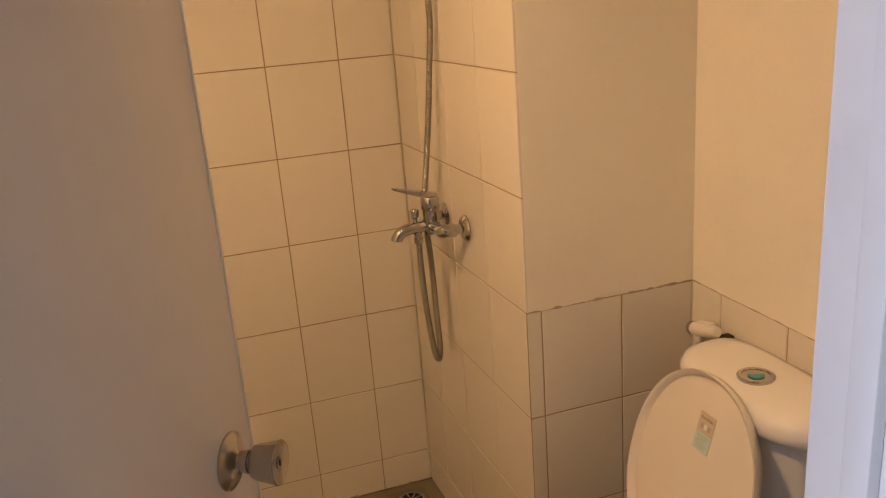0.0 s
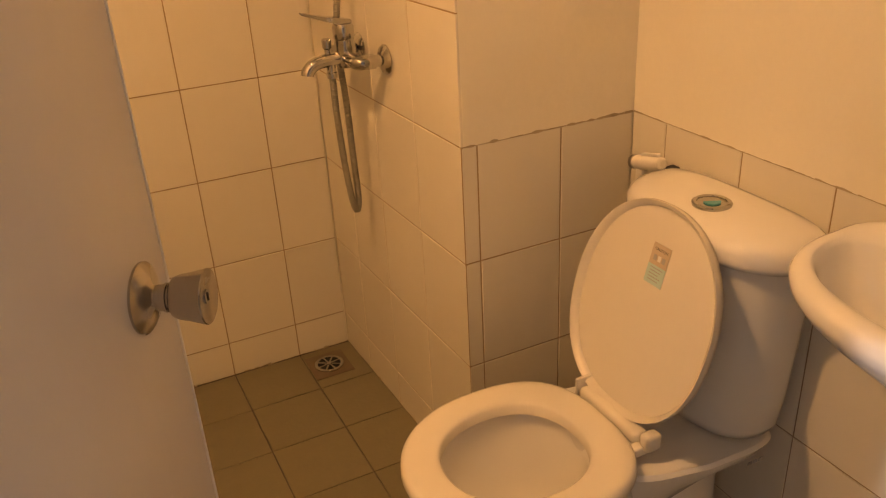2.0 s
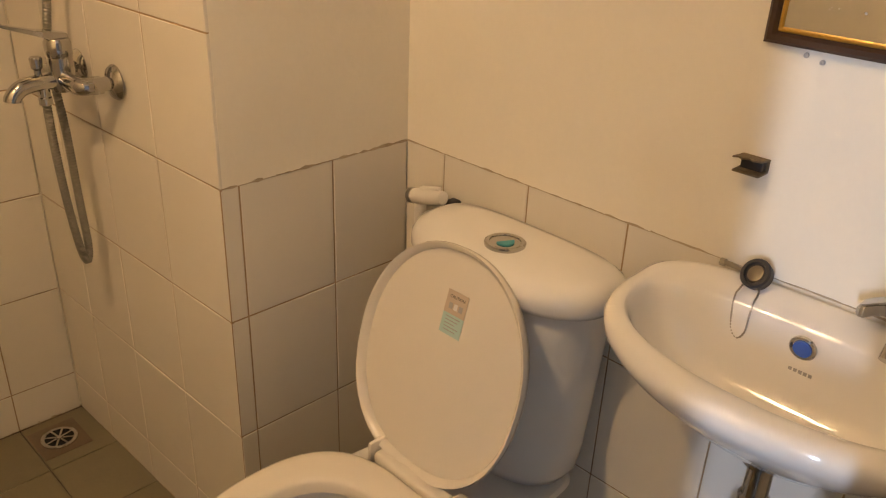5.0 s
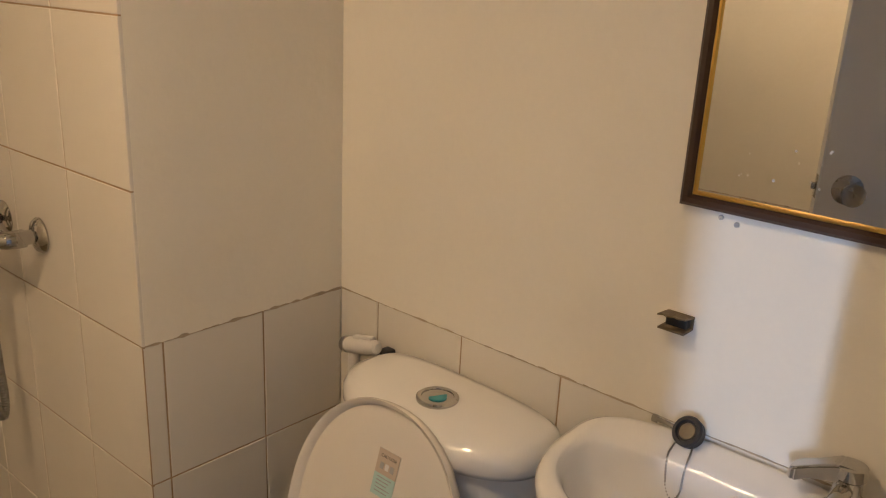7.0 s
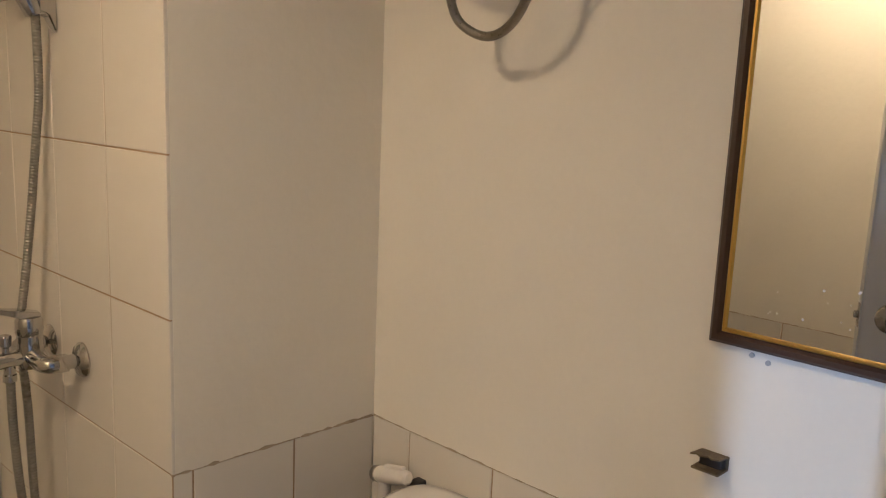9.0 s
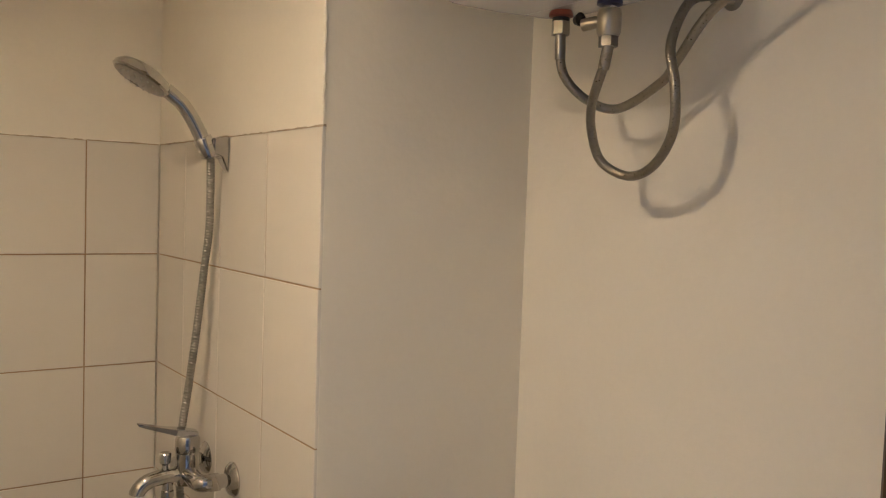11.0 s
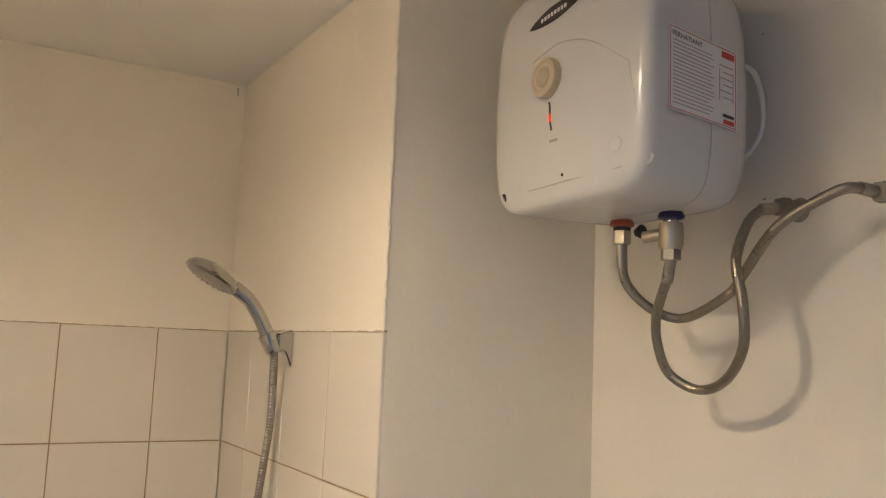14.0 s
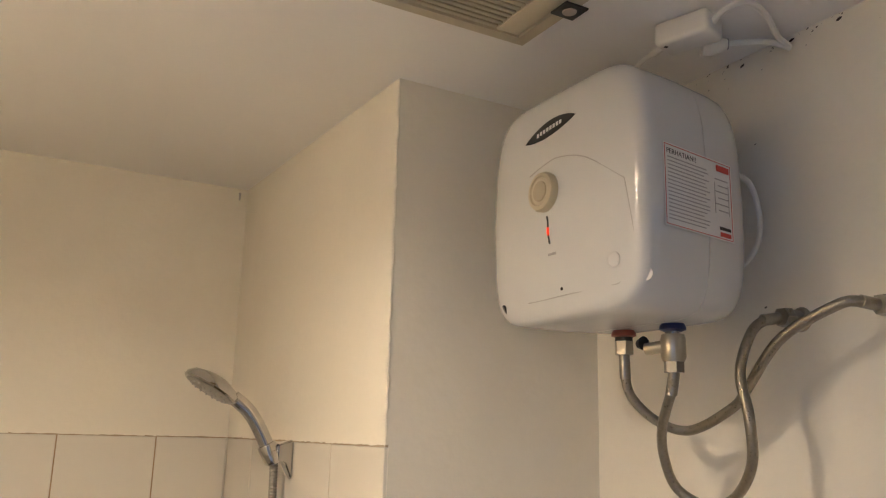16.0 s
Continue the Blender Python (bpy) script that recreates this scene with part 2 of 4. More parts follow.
box(-1.5, WEST - T, 0.0, NORTH + T, ROWS_Z[4], ROWS_Z[7], bm=bm)
box(-1.5, WEST - 0.0006, 0.0, NORTH + T, ROWS_Z[7], CEIL_Z, bm=bm)
wall_west = wall("wall_west", bm, "cream painted plaster wall with tiled dado")
JAMB = -0.68
wall_south = wall("wall_south", box(JAMB + 0.04, T, OUT, SOUTH - T, 0, CEIL_Z), "painted wall beside the doorway")
wall_lintel = wall("wall_lintel", box(-1.39, JAMB + 0.04, OUT, SOUTH - T, 2.06, CEIL_Z), "painted wall above the doorway")
wall_stub = wall("wall_stub", box(WEST - T, -1.39, OUT, SOUTH - T, 0, CEIL_Z), "narrow painted wall beside the door hinge")
bm = bmesh.new()
for z0, z1, f, g in ((0.0, ROWS_Z[4], T, T), (ROWS_Z[4], ROWS_Z[7], 0.0006, T), (ROWS_Z[7], CEIL_Z, 0.0006, 0.0006)):
    foot = [(P.x + g, f), (B.x + g, NORTH + T), (T, NORTH + T), (T, f)]
    loft([[Vector((x, y, z)) for x, y in foot] for z in (z0, z1)], bm=bm)
pillar = wall("wall_pillar", bm, "boxed-out painted pillar with tiled sides between shower and toilet")
ceiling = tagged(new("ceiling", mesh_of("ceiling", box(-1.5, 0.12, -1.22, 0.9, CEIL_Z, CEIL_Z + 0.1), CEIL, False)), "smooth cream painted ceiling", "ceiling", kind="structure")
floor_slab = tagged(new("floor", mesh_of("floor", box(-1.5, 0.12, -1.22, 0.9, -0.12, -0.004), FLOORGROUT, False)), "brown-grey square floor tiles with dark joints", "floor", kind="structure")

# outer room, plain, which closes the place behind the camera
OX0, OY0, OH = -5.2, -3.5, 2.6
out_walls = [
    ("outer_wall_north", (OX0 - 0.1, -1.5, OUT, -1.06, 0, OH)),
    ("outer_wall_south", (OX0 - 0.1, 1.0, OY0 - 0.1, OY0, 0, OH)),
    ("outer_wall_east", (1.0, 1.1, OY0, OUT, 0, OH)),
    ("outer_wall_corner", (0.12, 1.1, OUT, -1.06, 0, OH)),
    ("outer_wall_top", (-1.5, 0.12, OUT, -1.07, CEIL_Z + 0.1, OH)),
]
for nm, b in out_walls:
    wall(nm, box(*b), "plain greige painted wall of the outer room", OUTPAINT)
bm = box(OX0 - 0.1, OX0, OY0, -2.64, 0, OH)
box(OX0 - 0.1, OX0, -2.36, OUT, 0, OH, bm=bm)
box(OX0 - 0.1, OX0, -2.64, -2.36, 0, 0.6, bm=bm)
box(OX0 - 0.1, OX0, -2.64, -2.36, 2.2, OH, bm=bm)
wall("outer_wall_west", bm, "plain greige wall with a tall narrow window opening", OUTPAINT)
tagged(new("outer_ceiling", mesh_of("outer_ceiling", box(OX0 - 0.1, 1.1, OY0, OUT, OH, OH + 0.1), CEIL, False)), "plain white ceiling of the outer room", "ceiling", kind="structure")
tagged(new("outer_floor", mesh_of("outer_floor", box(OX0 - 0.1, 1.1, OY0, -1.22, -0.12, 0.0), OUTFLOOR, False)), "pale tiled floor of the outer room", "floor", kind="structure")

# ---- things: door and frame ----
def door_frame():
    th = thing("door_frame_1", pose(0, 0, 0), "white painted door frame round the bathroom doorway", "door frame", kind="structure")
    for x0, x1, s in ((JAMB, JAMB + 0.04, 1), (-1.39, -1.35, -1)):
        part("jamb", box(x0, x1, OUT - 0.003, SOUTH + 0.012, 0, 2.06, 0.003), FRAMEPAINT, th)
        xi = JAMB if s > 0 else -1.35
        if s > 0:
            part("stop", box(xi - 0.010, xi, -1.150, -1.128, 0, 2.02, 0.002), FRAMEPAINT, th)
            part("strike_plate", box(xi - 0.0012, xi, -1.122, -1.096, 0.965, 1.03, 0.0004), STEEL, th)
    part("head", box(-1.35, JAMB, OUT - 0.003, SOUTH + 0.012, 2.02, 2.06, 0.003), FRAMEPAINT, th)
    return th


def knob_bm(side, y0):
    """Tulip knob on a round rose, along local y."""
    prof = [(0.0, 0), (0.035, 0), (0.035, 0.003), (0.032, 0.006), (0.022, 0.012), (0.0145, 0.015), (0.0130, 0.017), (0.0130, 0.026), (0.0142, 0.0265), (0.0142, 0.030),
            (0.0120, 0.0305), (0.0120, 0.033), (0.0155, 0.034), (0.0195, 0.037), (0.0215, 0.043), (0.0235, 0.056), (0.0258, 0.069), (0.0268, 0.074), (0.0260, 0.0755), (0.0225, 0.0745), (0.012, 0.0725), (0.0, 0.0725)]
    return lathe([(r, y0 + side * 0.84 * h) for r, h in prof], 36, "Y")


def door():
    W, H2 = 0.662, 2.0
    th = thing("door_1", pose(-1.35, -1.10, 0.012, 0, 0, 90 - DOOR_OPEN), "pale beige laminate bathroom door standing ajar", "door", kind="structure")
    part("leaf", box(0.004, W, -0.018, 0.018, 0, H2, 0.002), DOORPAINT, th)
    part("edge_strip", box(W, W + 0.003, -0.019, 0.019, 0, H2, 0.0008), FRAMEPAINT, th)
    k = part("knob", knob_bm(-1, -0.018), KNOBSTEEL, th, "brushed steel tulip door knob with keyhole", pose(W - 0.062, 0, 0.998))
    part("keyhole", lathe([(0.0, -0.0780), (0.007, -0.0780), (0.007, -0.0800), (0.0, -0.0800)], 20, "Y"), CHROME, k)
    part("key_slot", box(-0.001, 0.001, -0.0808, -0.0800, -0.004, 0.004), DRAINHOLE, k)
    part("knob", knob_bm(1, 0.018), KNOBSTEEL, th, "brushed steel inner door knob", pose(W - 0.062, 0, 0.998))
    part("latch_plate", box(W + 0.003, W + 0.0045, -0.012, 0.012, 0.970, 1.026, 0.0005), CHROME, th)
    part("latch_bolt", box(W + 0.0045, W + 0.014, -0.006, 0.006, 0.990, 1.006, 0.002), CHROME, th)
    for z in (0.25, 1.0, 1.75):
        part("hinge", lathe([(0.0, z - 0.045), (0.006, z - 0.045), (0.006, z + 0.045), (0.0, z + 0.045)], 14), STEEL, th, "", pose(0.0, 0.019, 0))
    return th


DOOR_OPEN = 28.5
door_frame()
door()

# ---- toilet ----
def toilet():
    th = thing("toilet", pose(0, -0.350, 0, 0, 0, 180), "white ceramic close-coupled toilet with its lid standing open", "toilet")
    # bowl: outer skin up to the rim, over it and down inside
    def egg(cx, z, back, front, half, e=2.0):
        return super_ring(cx, 0, z, back, half, e, 56, front, 2.05)
    rings = [egg(0.33, 0.0, 0.20, 0.23, 0.105, 2.6), egg(0.33, 0.03, 0.195, 0.222, 0.098, 2.6), egg(0.34, 0.12, 0.185, 0.20, 0.088, 2.4), egg(0.36, 0.20, 0.18, 0.215, 0.095, 2.2),
             egg(0.40, 0.27, 0.17, 0.235, 0.125), egg(0.44, 0.33, 0.16, 0.240, 0.155), egg(0.465, 0.370, 0.165, 0.230, 0.174), egg(0.478, 0.386, 0.17, 0.224, 0.181),
             egg(0.478, 0.404, 0.169, 0.223, 0.181), egg(0.478, 0.410, 0.163, 0.217, 0.175), egg(0.487, 0.411, 0.125, 0.158, 0.128), egg(0.490, 0.404, 0.118, 0.150, 0.120),
             egg(0.488, 0.372, 0.114, 0.144, 0.114), egg(0.480, 0.325, 0.104, 0.132, 0.102), egg(0.460, 0.27, 0.088, 0.108, 0.082), egg(0.43, 0.225, 0.06, 0.08, 0.06), egg(0.42, 0.205, 0.03, 0.04, 0.03)]
    part("bowl", loft(rings), CERAMIC, th, sharp=60)
    # water in the trap
    part("water", lathe([(0.0, 0.0), (0.043, 0.0), (0.043, 0.002), (0.0, 0.002)], 28), WATER, th, "still water in the bowl", pose(0.424, 0, 0.214))
    # deck that carries the cistern
    def deck(z, back, front, hb, hf, e=5, rise=0.0, lift=0.0):
        n, out = 56, []
        for i in range(n):
            t = 2 * math.pi * i / n
            c, s = math.cos(t), math.sin(t)
            x = (back + front) / 2 + (front - back) / 2 * math.copysign(abs(c) ** (2 / e), c)
            f = (x - back) / (front - back)
            out.append(Vector((x, (hb + (hf - hb) * f) * math.copysign(abs(s) ** (2 / e), s), z + rise * max(0.0, f - 0.45) + lift * max(0.0, 0.75 - f))))
        return out
    part("deck", loft([deck(0.22, 0.10, 0.35, 0.062, 0.095, 4, 0.0, 0.14), deck(0.278, 0.05, 0.362, 0.098, 0.122, 4, 0.02, 0.085), deck(0.318, 0.028, 0.370, 0.132, 0.138, 4.5, 0.045, 0.038), deck(0.342, 0.020, 0.374, 0.151, 0.146, 5, 0.062, 0.012), deck(0.362, 0.018, 0.376, 0.155, 0.149, 6, 0.070), deck(0.369, 0.024, 0.370, 0.149, 0.143, 6, 0.070)]), CERAMIC, th, sharp=40)
    part("foot", loft([super_ring(0.17, 0, 0.0, 0.10, 0.098, 3.5), super_ring(0.17, 0, 0.12, 0.10, 0.085, 3.5), super_ring(0.18, 0, 0.28, 0.11, 0.08, 3.5)]), CERAMIC, th, sharp=50)
    # cistern
    def tk(z, half, back, front, e=3.4, ef=2.35):
        c = (back + front) / 2
        return super_ring(c - 0.02, 0, z, c - 0.02 - back, half, e, 64, front - c + 0.02, ef)
    part("cistern", loft([tk(0.371, 0.122, 0.012, 0.142), tk(0.378, 0.138, 0.010, 0.152), tk(0.40, 0.150, 0.010, 0.158), tk(0.46, 0.160, 0.01, 0.164), tk(0.60, 0.172, 0.01, 0.172), tk(0.745, 0.184, 0.01, 0.180)]), CERAMIC, th, sharp=50)
    lid = part("cistern_lid", loft([tk(0.745, 0.187, 0.008, 0.183), tk(0.747, 0.197, 0.004, 0.193), tk(0.758, 0.203, 0.003, 0.197), tk(0.775, 0.202, 0.003, 0.196), tk(0.789, 0.194, 0.005, 0.188), tk(0.797, 0.176, 0.012, 0.172), tk(0.802, 0.13, 0.03, 0.145), tk(0.8035, 0.06, 0.07, 0.115)]), CERAMIC, th, sharp=60)
    b = part("flush_button", lathe([(0.0, 0.0), (0.034, 0.0), (0.034, 0.004), (0.031, 0.006), (0.026, 0.0055), (0.0255, 0.004), (0.0, 0.004)], 36), CHROME, lid, "chrome dual flush button", pose(0.112, 0.006, 0.8025))
    bm = bmesh.new()
    arc = [Vector((0.0150 * math.cos(a), 0.0150 * math.sin(a), 0)) for a in np.linspace(radians(-27), radians(153), 18)]
    loft([[p + Vector((0, 0, h)) for p in arc] for h in (0.004, 0.0062)], bm=bm)
    part("button_half", bm, TEAL, b, "teal half of the button")
    for k in range(4):
        part("print_mark", box(0.040 + 0.0005 * (k % 2), 0.0425 + 0.001 * (k % 2), 0.116 + k * 0.0075, 0.1215 + k * 0.0075, 0.7975 - k * 0.0010, 0.8010 - k * 0.0010), GREYINK, lid)
    # seat ring
    def ring_pts(cx, z, back, front, half):
        return super_ring(cx, 0.008, z, back, half, 2.7 if half > 0.15 else 2.25, 72, front, 2.12)
    seat = part("seat", loft([ring_pts(0.503, 0.4150, 0.174, 0.199, 0.174), ring_pts(0.503, 0.4160, 0.180, 0.205, 0.181), ring_pts(0.503, 0.4200, 0.183, 0.208, 0.184), ring_pts(0.503, 0.4335, 0.182, 0.207, 0.183), ring_pts(0.503, 0.4385, 0.179, 0.204, 0.180), ring_pts(0.503, 0.4415, 0.173, 0.198, 0.174), ring_pts(0.503, 0.4425, 0.164, 0.188, 0.164), ring_pts(0.508, 0.4405, 0.133, 0.145, 0.131), ring_pts(0.508, 0.4385, 0.126, 0.138, 0.124), ring_pts(0.508, 0.4345, 0.122, 0.134, 0.120), ring_pts(0.508, 0.416, 0.121, 0.133, 0.119)], closed=True), SEATPLASTIC, th, "cream plastic toilet seat ring", sharp=60)
    # hinge bar between a thin fin and a block
    h = part("hinge_bar", box(0.291, 0.322, -0.074, 0.094, 0.424, 0.4495, 0.009, 4), SEATPLASTIC, th)
    part("hinge_fin", box(0.280, 0.324, -0.083, -0.075, 0.420, 0.464, 0.003, 2), SEATPLASTIC, h)
    part("hinge_block", box(0.282, 0.316, 0.095, 0.119, 0.422, 0.456, 0.007, 3), SEATPLASTIC, h)
    part("hinge_foot", box(0.296, 0.334, 0.088, 0.110, 0.414, 0.434, 0.005, 3), SEATPLASTIC, h)
    # open lid: built lying along +z, leaning back
    bm = bmesh.new()
    def lid_ring(d, k, inset):
        out = []
        for i in range(56):
            t = 2 * math.pi * i / 56
            c, s = math.cos(t), math.sin(t)
            up = 0.196 * (1 if c > 0 else 1.0)
            out.append(Vector((d, (0.176 - inset) * math.copysign(abs(s) ** (2 / (2.1 if c > 0 else 2.35)), s), 0.190 + (up - inset) * math.copysign(abs(c) ** (2 / (2.1 if c > 0 else 2.35)), c))))
        return out
    loft([lid_ring(0.0, 0, 0.03), lid_ring(-0.002, 0, 0.012), lid_ring(0.010, 0, 0.006), lid_ring(0.012, 0, 0.001), lid_ring(0.006, 0, 0.0), lid_ring(-0.008, 0, 0.004), lid_ring(-0.016, 0, 0.02), lid_ring(-0.02, 0, 0.08)], bm=bm)
    lm = pose(0.296, -0.006, 0.446, 0, LID_LEAN, 0)
    lidp = part("seat_lid", bm, SEATPLASTIC, th, "cream plastic lid leaning against the cistern", lm, sharp=60)
    st = part("sticker", box(0.0004, 0.0012, -0.022, 0.022, -0.036, 0.036), PAPER, lidp, "small caution sticker in tan and teal", pose(0.0, 0.008, 0.277, 0, 0, 0))
    part("sticker_band", box(0.0012, 0.0016, -0.022, 0.022, -0.036, -0.002), TEALINK, st)
    part("sticker_band", box(0.0012, 0.0016, -0.022, 0.022, -0.002, 0.036), TANINK, st)
    writing("CAUTION", 0.0072, INK, st, Matrix(((0, 0, 1, 0.0019), (1, 0, 0, -0.016), (0, 1, 0, 0.024), (0, 0, 0, 1))))
    for k in range(3):
        part("pictogram", box(0.0016, 0.002, -0.014 + k * 0.0105, -0.0065 + k * 0.0105, 0.006, 0.016), GREYINK if k != 1 else PAPER, st)
    for k in range(5):
        part("print_line", box(0.0016, 0.002, -0.015, 0.015 - (k % 3) * 0.004, -0.0075 - k * 0.0055, -0.0062 - k * 0.0055), GREYINK, st)
    for k in range(3):
        part("print_mark", box(0.085 + k * 0.013, 0.094 + k * 0.013, 0.1640, 0.1660, 0.350, 0.356), GREYINK, th)
    # supply hose beside the bowl
    part("supply_hose", tube([(0.03, -0.165, 0.20), (0.07, -0.19, 0.21), (0.09, -0.20, 0.27), (0.085, -0.17, 0.36), (0.08, -0.14, 0.41)], 0.007), BRAID, th)
    return th


LID_LEAN = -16.5
WATER = mat_new("water", (0.45, 0.40, 0.33), 0.05, var=0.02, spec=0.6)
toilet()


# ---- bidet spray ----
def bidet_spray():
    th = thing("bidet_spray", pose(0.0, -0.10, 0.76), "white plastic bidet spray hanging on its wall holder", "bidet spray")
    part("wall_hook", box(-0.030, 0.0, -0.052, -0.030, 0.0, 0.022, 0.003), BLACK, th, "dark plastic wall hook")
    body = part("handset", lathe([(0.0, -0.034), (0.013, -0.034), (0.0150, -0.030), (0.0155, 0.0), (0.0150, 0.02), (0.0125, 0.046), (0.008, 0.050), (0.0, 0.050)], 24, "Y"), WHITEPLASTIC, th, "", pose(-0.038, 0.004, 0.022, 14, 0, 180))
    part("nozzle", lathe([(0.0, -0.045), (0.0125, -0.045), (0.0150, -0.043), (0.0155, -0.0335), (0.0, -0.0335)], 24, "Y"), CHROME, body, "chrome spray nozzle")
    part("trigger", box(-0.006, 0.006, -0.012, 0.040, 0.013, 0.020, 0.003), WHITEPLASTIC, body)
    part("handle", tube([(-0.036, 0.020, 0.02), (-0.034, 0.024, -0.03), (-0.032, 0.022, -0.09)], 0.0115, seg=14), WHITEPLASTIC, th)
    part("hose", tube([(-0.032, 0.022, -0.085), (-0.03, 0.02, -0.25), (-0.035, 0.04, -0.45), (-0.03, 0.06, -0.5), (-0.015, 0.065, -0.46)], 0.007), WHITEPLASTIC, th)
    return th


bidet_spray()


# ---- basin ----
def basin():
    th = thing("wash_basin", pose(0.0, -0.832, 0.0, 0, 0, 180), "white ceramic wall-hung wash basin", "basin")
    def ring(z, back, front, half, e=3.2, ef=2.25, lift=0.0):
        c = back + (front - back) * 0.33
        r = super_ring(c, 0, z, c - back, half, e, 72, front - c, ef)
        return [Vector((p.x, p.y, p.z + lift * max(0.0, 1 - p.x / 0.10))) for p in r]
    rings = [ring(0.684, 0.002, 0.145, 0.060), ring(0.688, 0.0, 0.165, 0.082), ring(0.705, 0.0, 0.192, 0.122), ring(0.730, 0.0, 0.222, 0.160), ring(0.760, 0.0, 0.256, 0.196), ring(0.788, 0.0, 0.286, 0.220), ring(0.808, 0.0, 0.303, 0.233), ring(0.822, 0.0, 0.310, 0.243),
             ring(0.834, 0.0, 0.311, 0.245, lift=0.008), ring(0.842, 0.002, 0.306, 0.241, lift=0.010), ring(0.8455, 0.006, 0.297, 0.233, lift=0.010), ring(0.846, 0.012, 0.288, 0.222, lift=0.009),
             ring(0.8445, 0.062, 0.272, 0.216, 2.7), ring(0.838, 0.067, 0.264, 0.211, 2.7), ring(0.822, 0.070, 0.258, 0.206, 2.6), ring(0.80, 0.074, 0.252, 0.198, 2.5), ring(0.76, 0.084, 0.232, 0.170, 2.4), ring(0.735, 0.10, 0.208, 0.13, 2.3), ring(0.722, 0.125, 0.185, 0.08, 2.2), ring(0.718, 0.145, 0.168, 0.03, 2.0)]
    part("bowl", loft(rings), CERAMIC, th, sharp=75)
    ov = part("overflow", lathe([(0.0, 0.0), (0.0175, 0.0), (0.0175, 0.004), (0.0155, 0.0055), (0.0125, 0.0045), (0.0, 0.0045)], 28, "X"), CHROME, th, "chrome overflow ring", pose(0.0715, -0.008, 0.818, 0, 10, 0))
    part("overflow_cap", lathe([(0.0, 0.0045), (0.0120, 0.0045), (0.0118, 0.006), (0.0, 0.0065)], 24, "X"), BLUEPLUG, ov, "blue overflow cap")
    for k in range(5):
        part("print_mark", box(0.0775, 0.0782, -0.018 + k * 0.0065, -0.0135 + k * 0.0065, 0.783 - 0.001 * (k % 2), 0.788), GREYINK, th)
        part("print_mark", box(0.0785, 0.0792, -0.015 + k * 0.006, -0.011 + k * 0.006, 0.775, 0.779), GREYINK, th)
    dr = part("waste", lathe([(0.0, 0.0), (0.022, 0.0), (0.024, 0.003), (0.018, 0.004), (0.012, 0.002), (0.0, 0.002)], 24), CHROME, th, "chrome waste outlet", pose(0.156, 0, 0.7185))
    # tap
    tp = part("tap", lathe([(0.0, 0.0), (0.023, 0.0), (0.023, 0.006), (0.017, 0.01), (0.016, 0.045), (0.019, 0.048), (0.018, 0.062), (0.0, 0.064)], 24), CHROME, th, "chrome pillar tap", pose(0.034, 0.096, 0.852))
    bm = bmesh.new()
    loft([[Vector((sx * w, y, z + dz)) for sx, dz in ((-1, -t), (1, -t), (1, t), (-1, t))] for y, w, z, t in ((0.016, 0.012, 0.052, 0.010), (-0.012, 0.017, 0.052, 0.012), (-0.040, 0.013, 0.040, 0.009), (-0.058, 0.016, 0.030, 0.010), (-0.066, 0.010, 0.027, 0.007))], bm=bm)
    bmesh.ops.bevel(bm, geom=bm.edges[:], offset=0.003, segments=2, affect="EDGES")
    part("tap_handle", bm, CHROME, tp, "", None, True, 25)
    part("spout", tube([(0.0, 0, 0.03), (0.03, 0, 0.036), (0.07, 0, 0.032), (0.085, 0, 0.018)], 0.010, seg=16), CHROME, tp)
    # trap
    part("tailpiece", lathe([(0.0, 0.52), (0.016, 0.52), (0.016, 0.60), (0.020, 0.602), (0.021, 0.618), (0.017, 0.622), (0.0165, 0.672), (0.026, 0.674), (0.026, 0.688), (0.0, 0.688)], 24), CHROME, th, "", pose(0.135, 0, 0))
    part("bottle_trap", lathe([(0.0, 0.40), (0.026, 0.40), (0.030, 0.405), (0.030, 0.51), (0.022, 0.525), (0.0, 0.525)], 28), CHROME, th, "", pose(0.135, 0, 0))
    part("waste_arm", tube([(0.135, 0, 0.47), (0.07, 0, 0.47), (0.004, 0, 0.47)], 0.015, seg=18), CHROME, th)
    part("arm_flange", lathe([(0.0, 0.0), (0.032, 0.0), (0.030, 0.006), (0.017, 0.010), (0.0, 0.010)], 28, "X"), CHROME, th, "", pose(0.0, 0, 0.47))
    return th


basin()


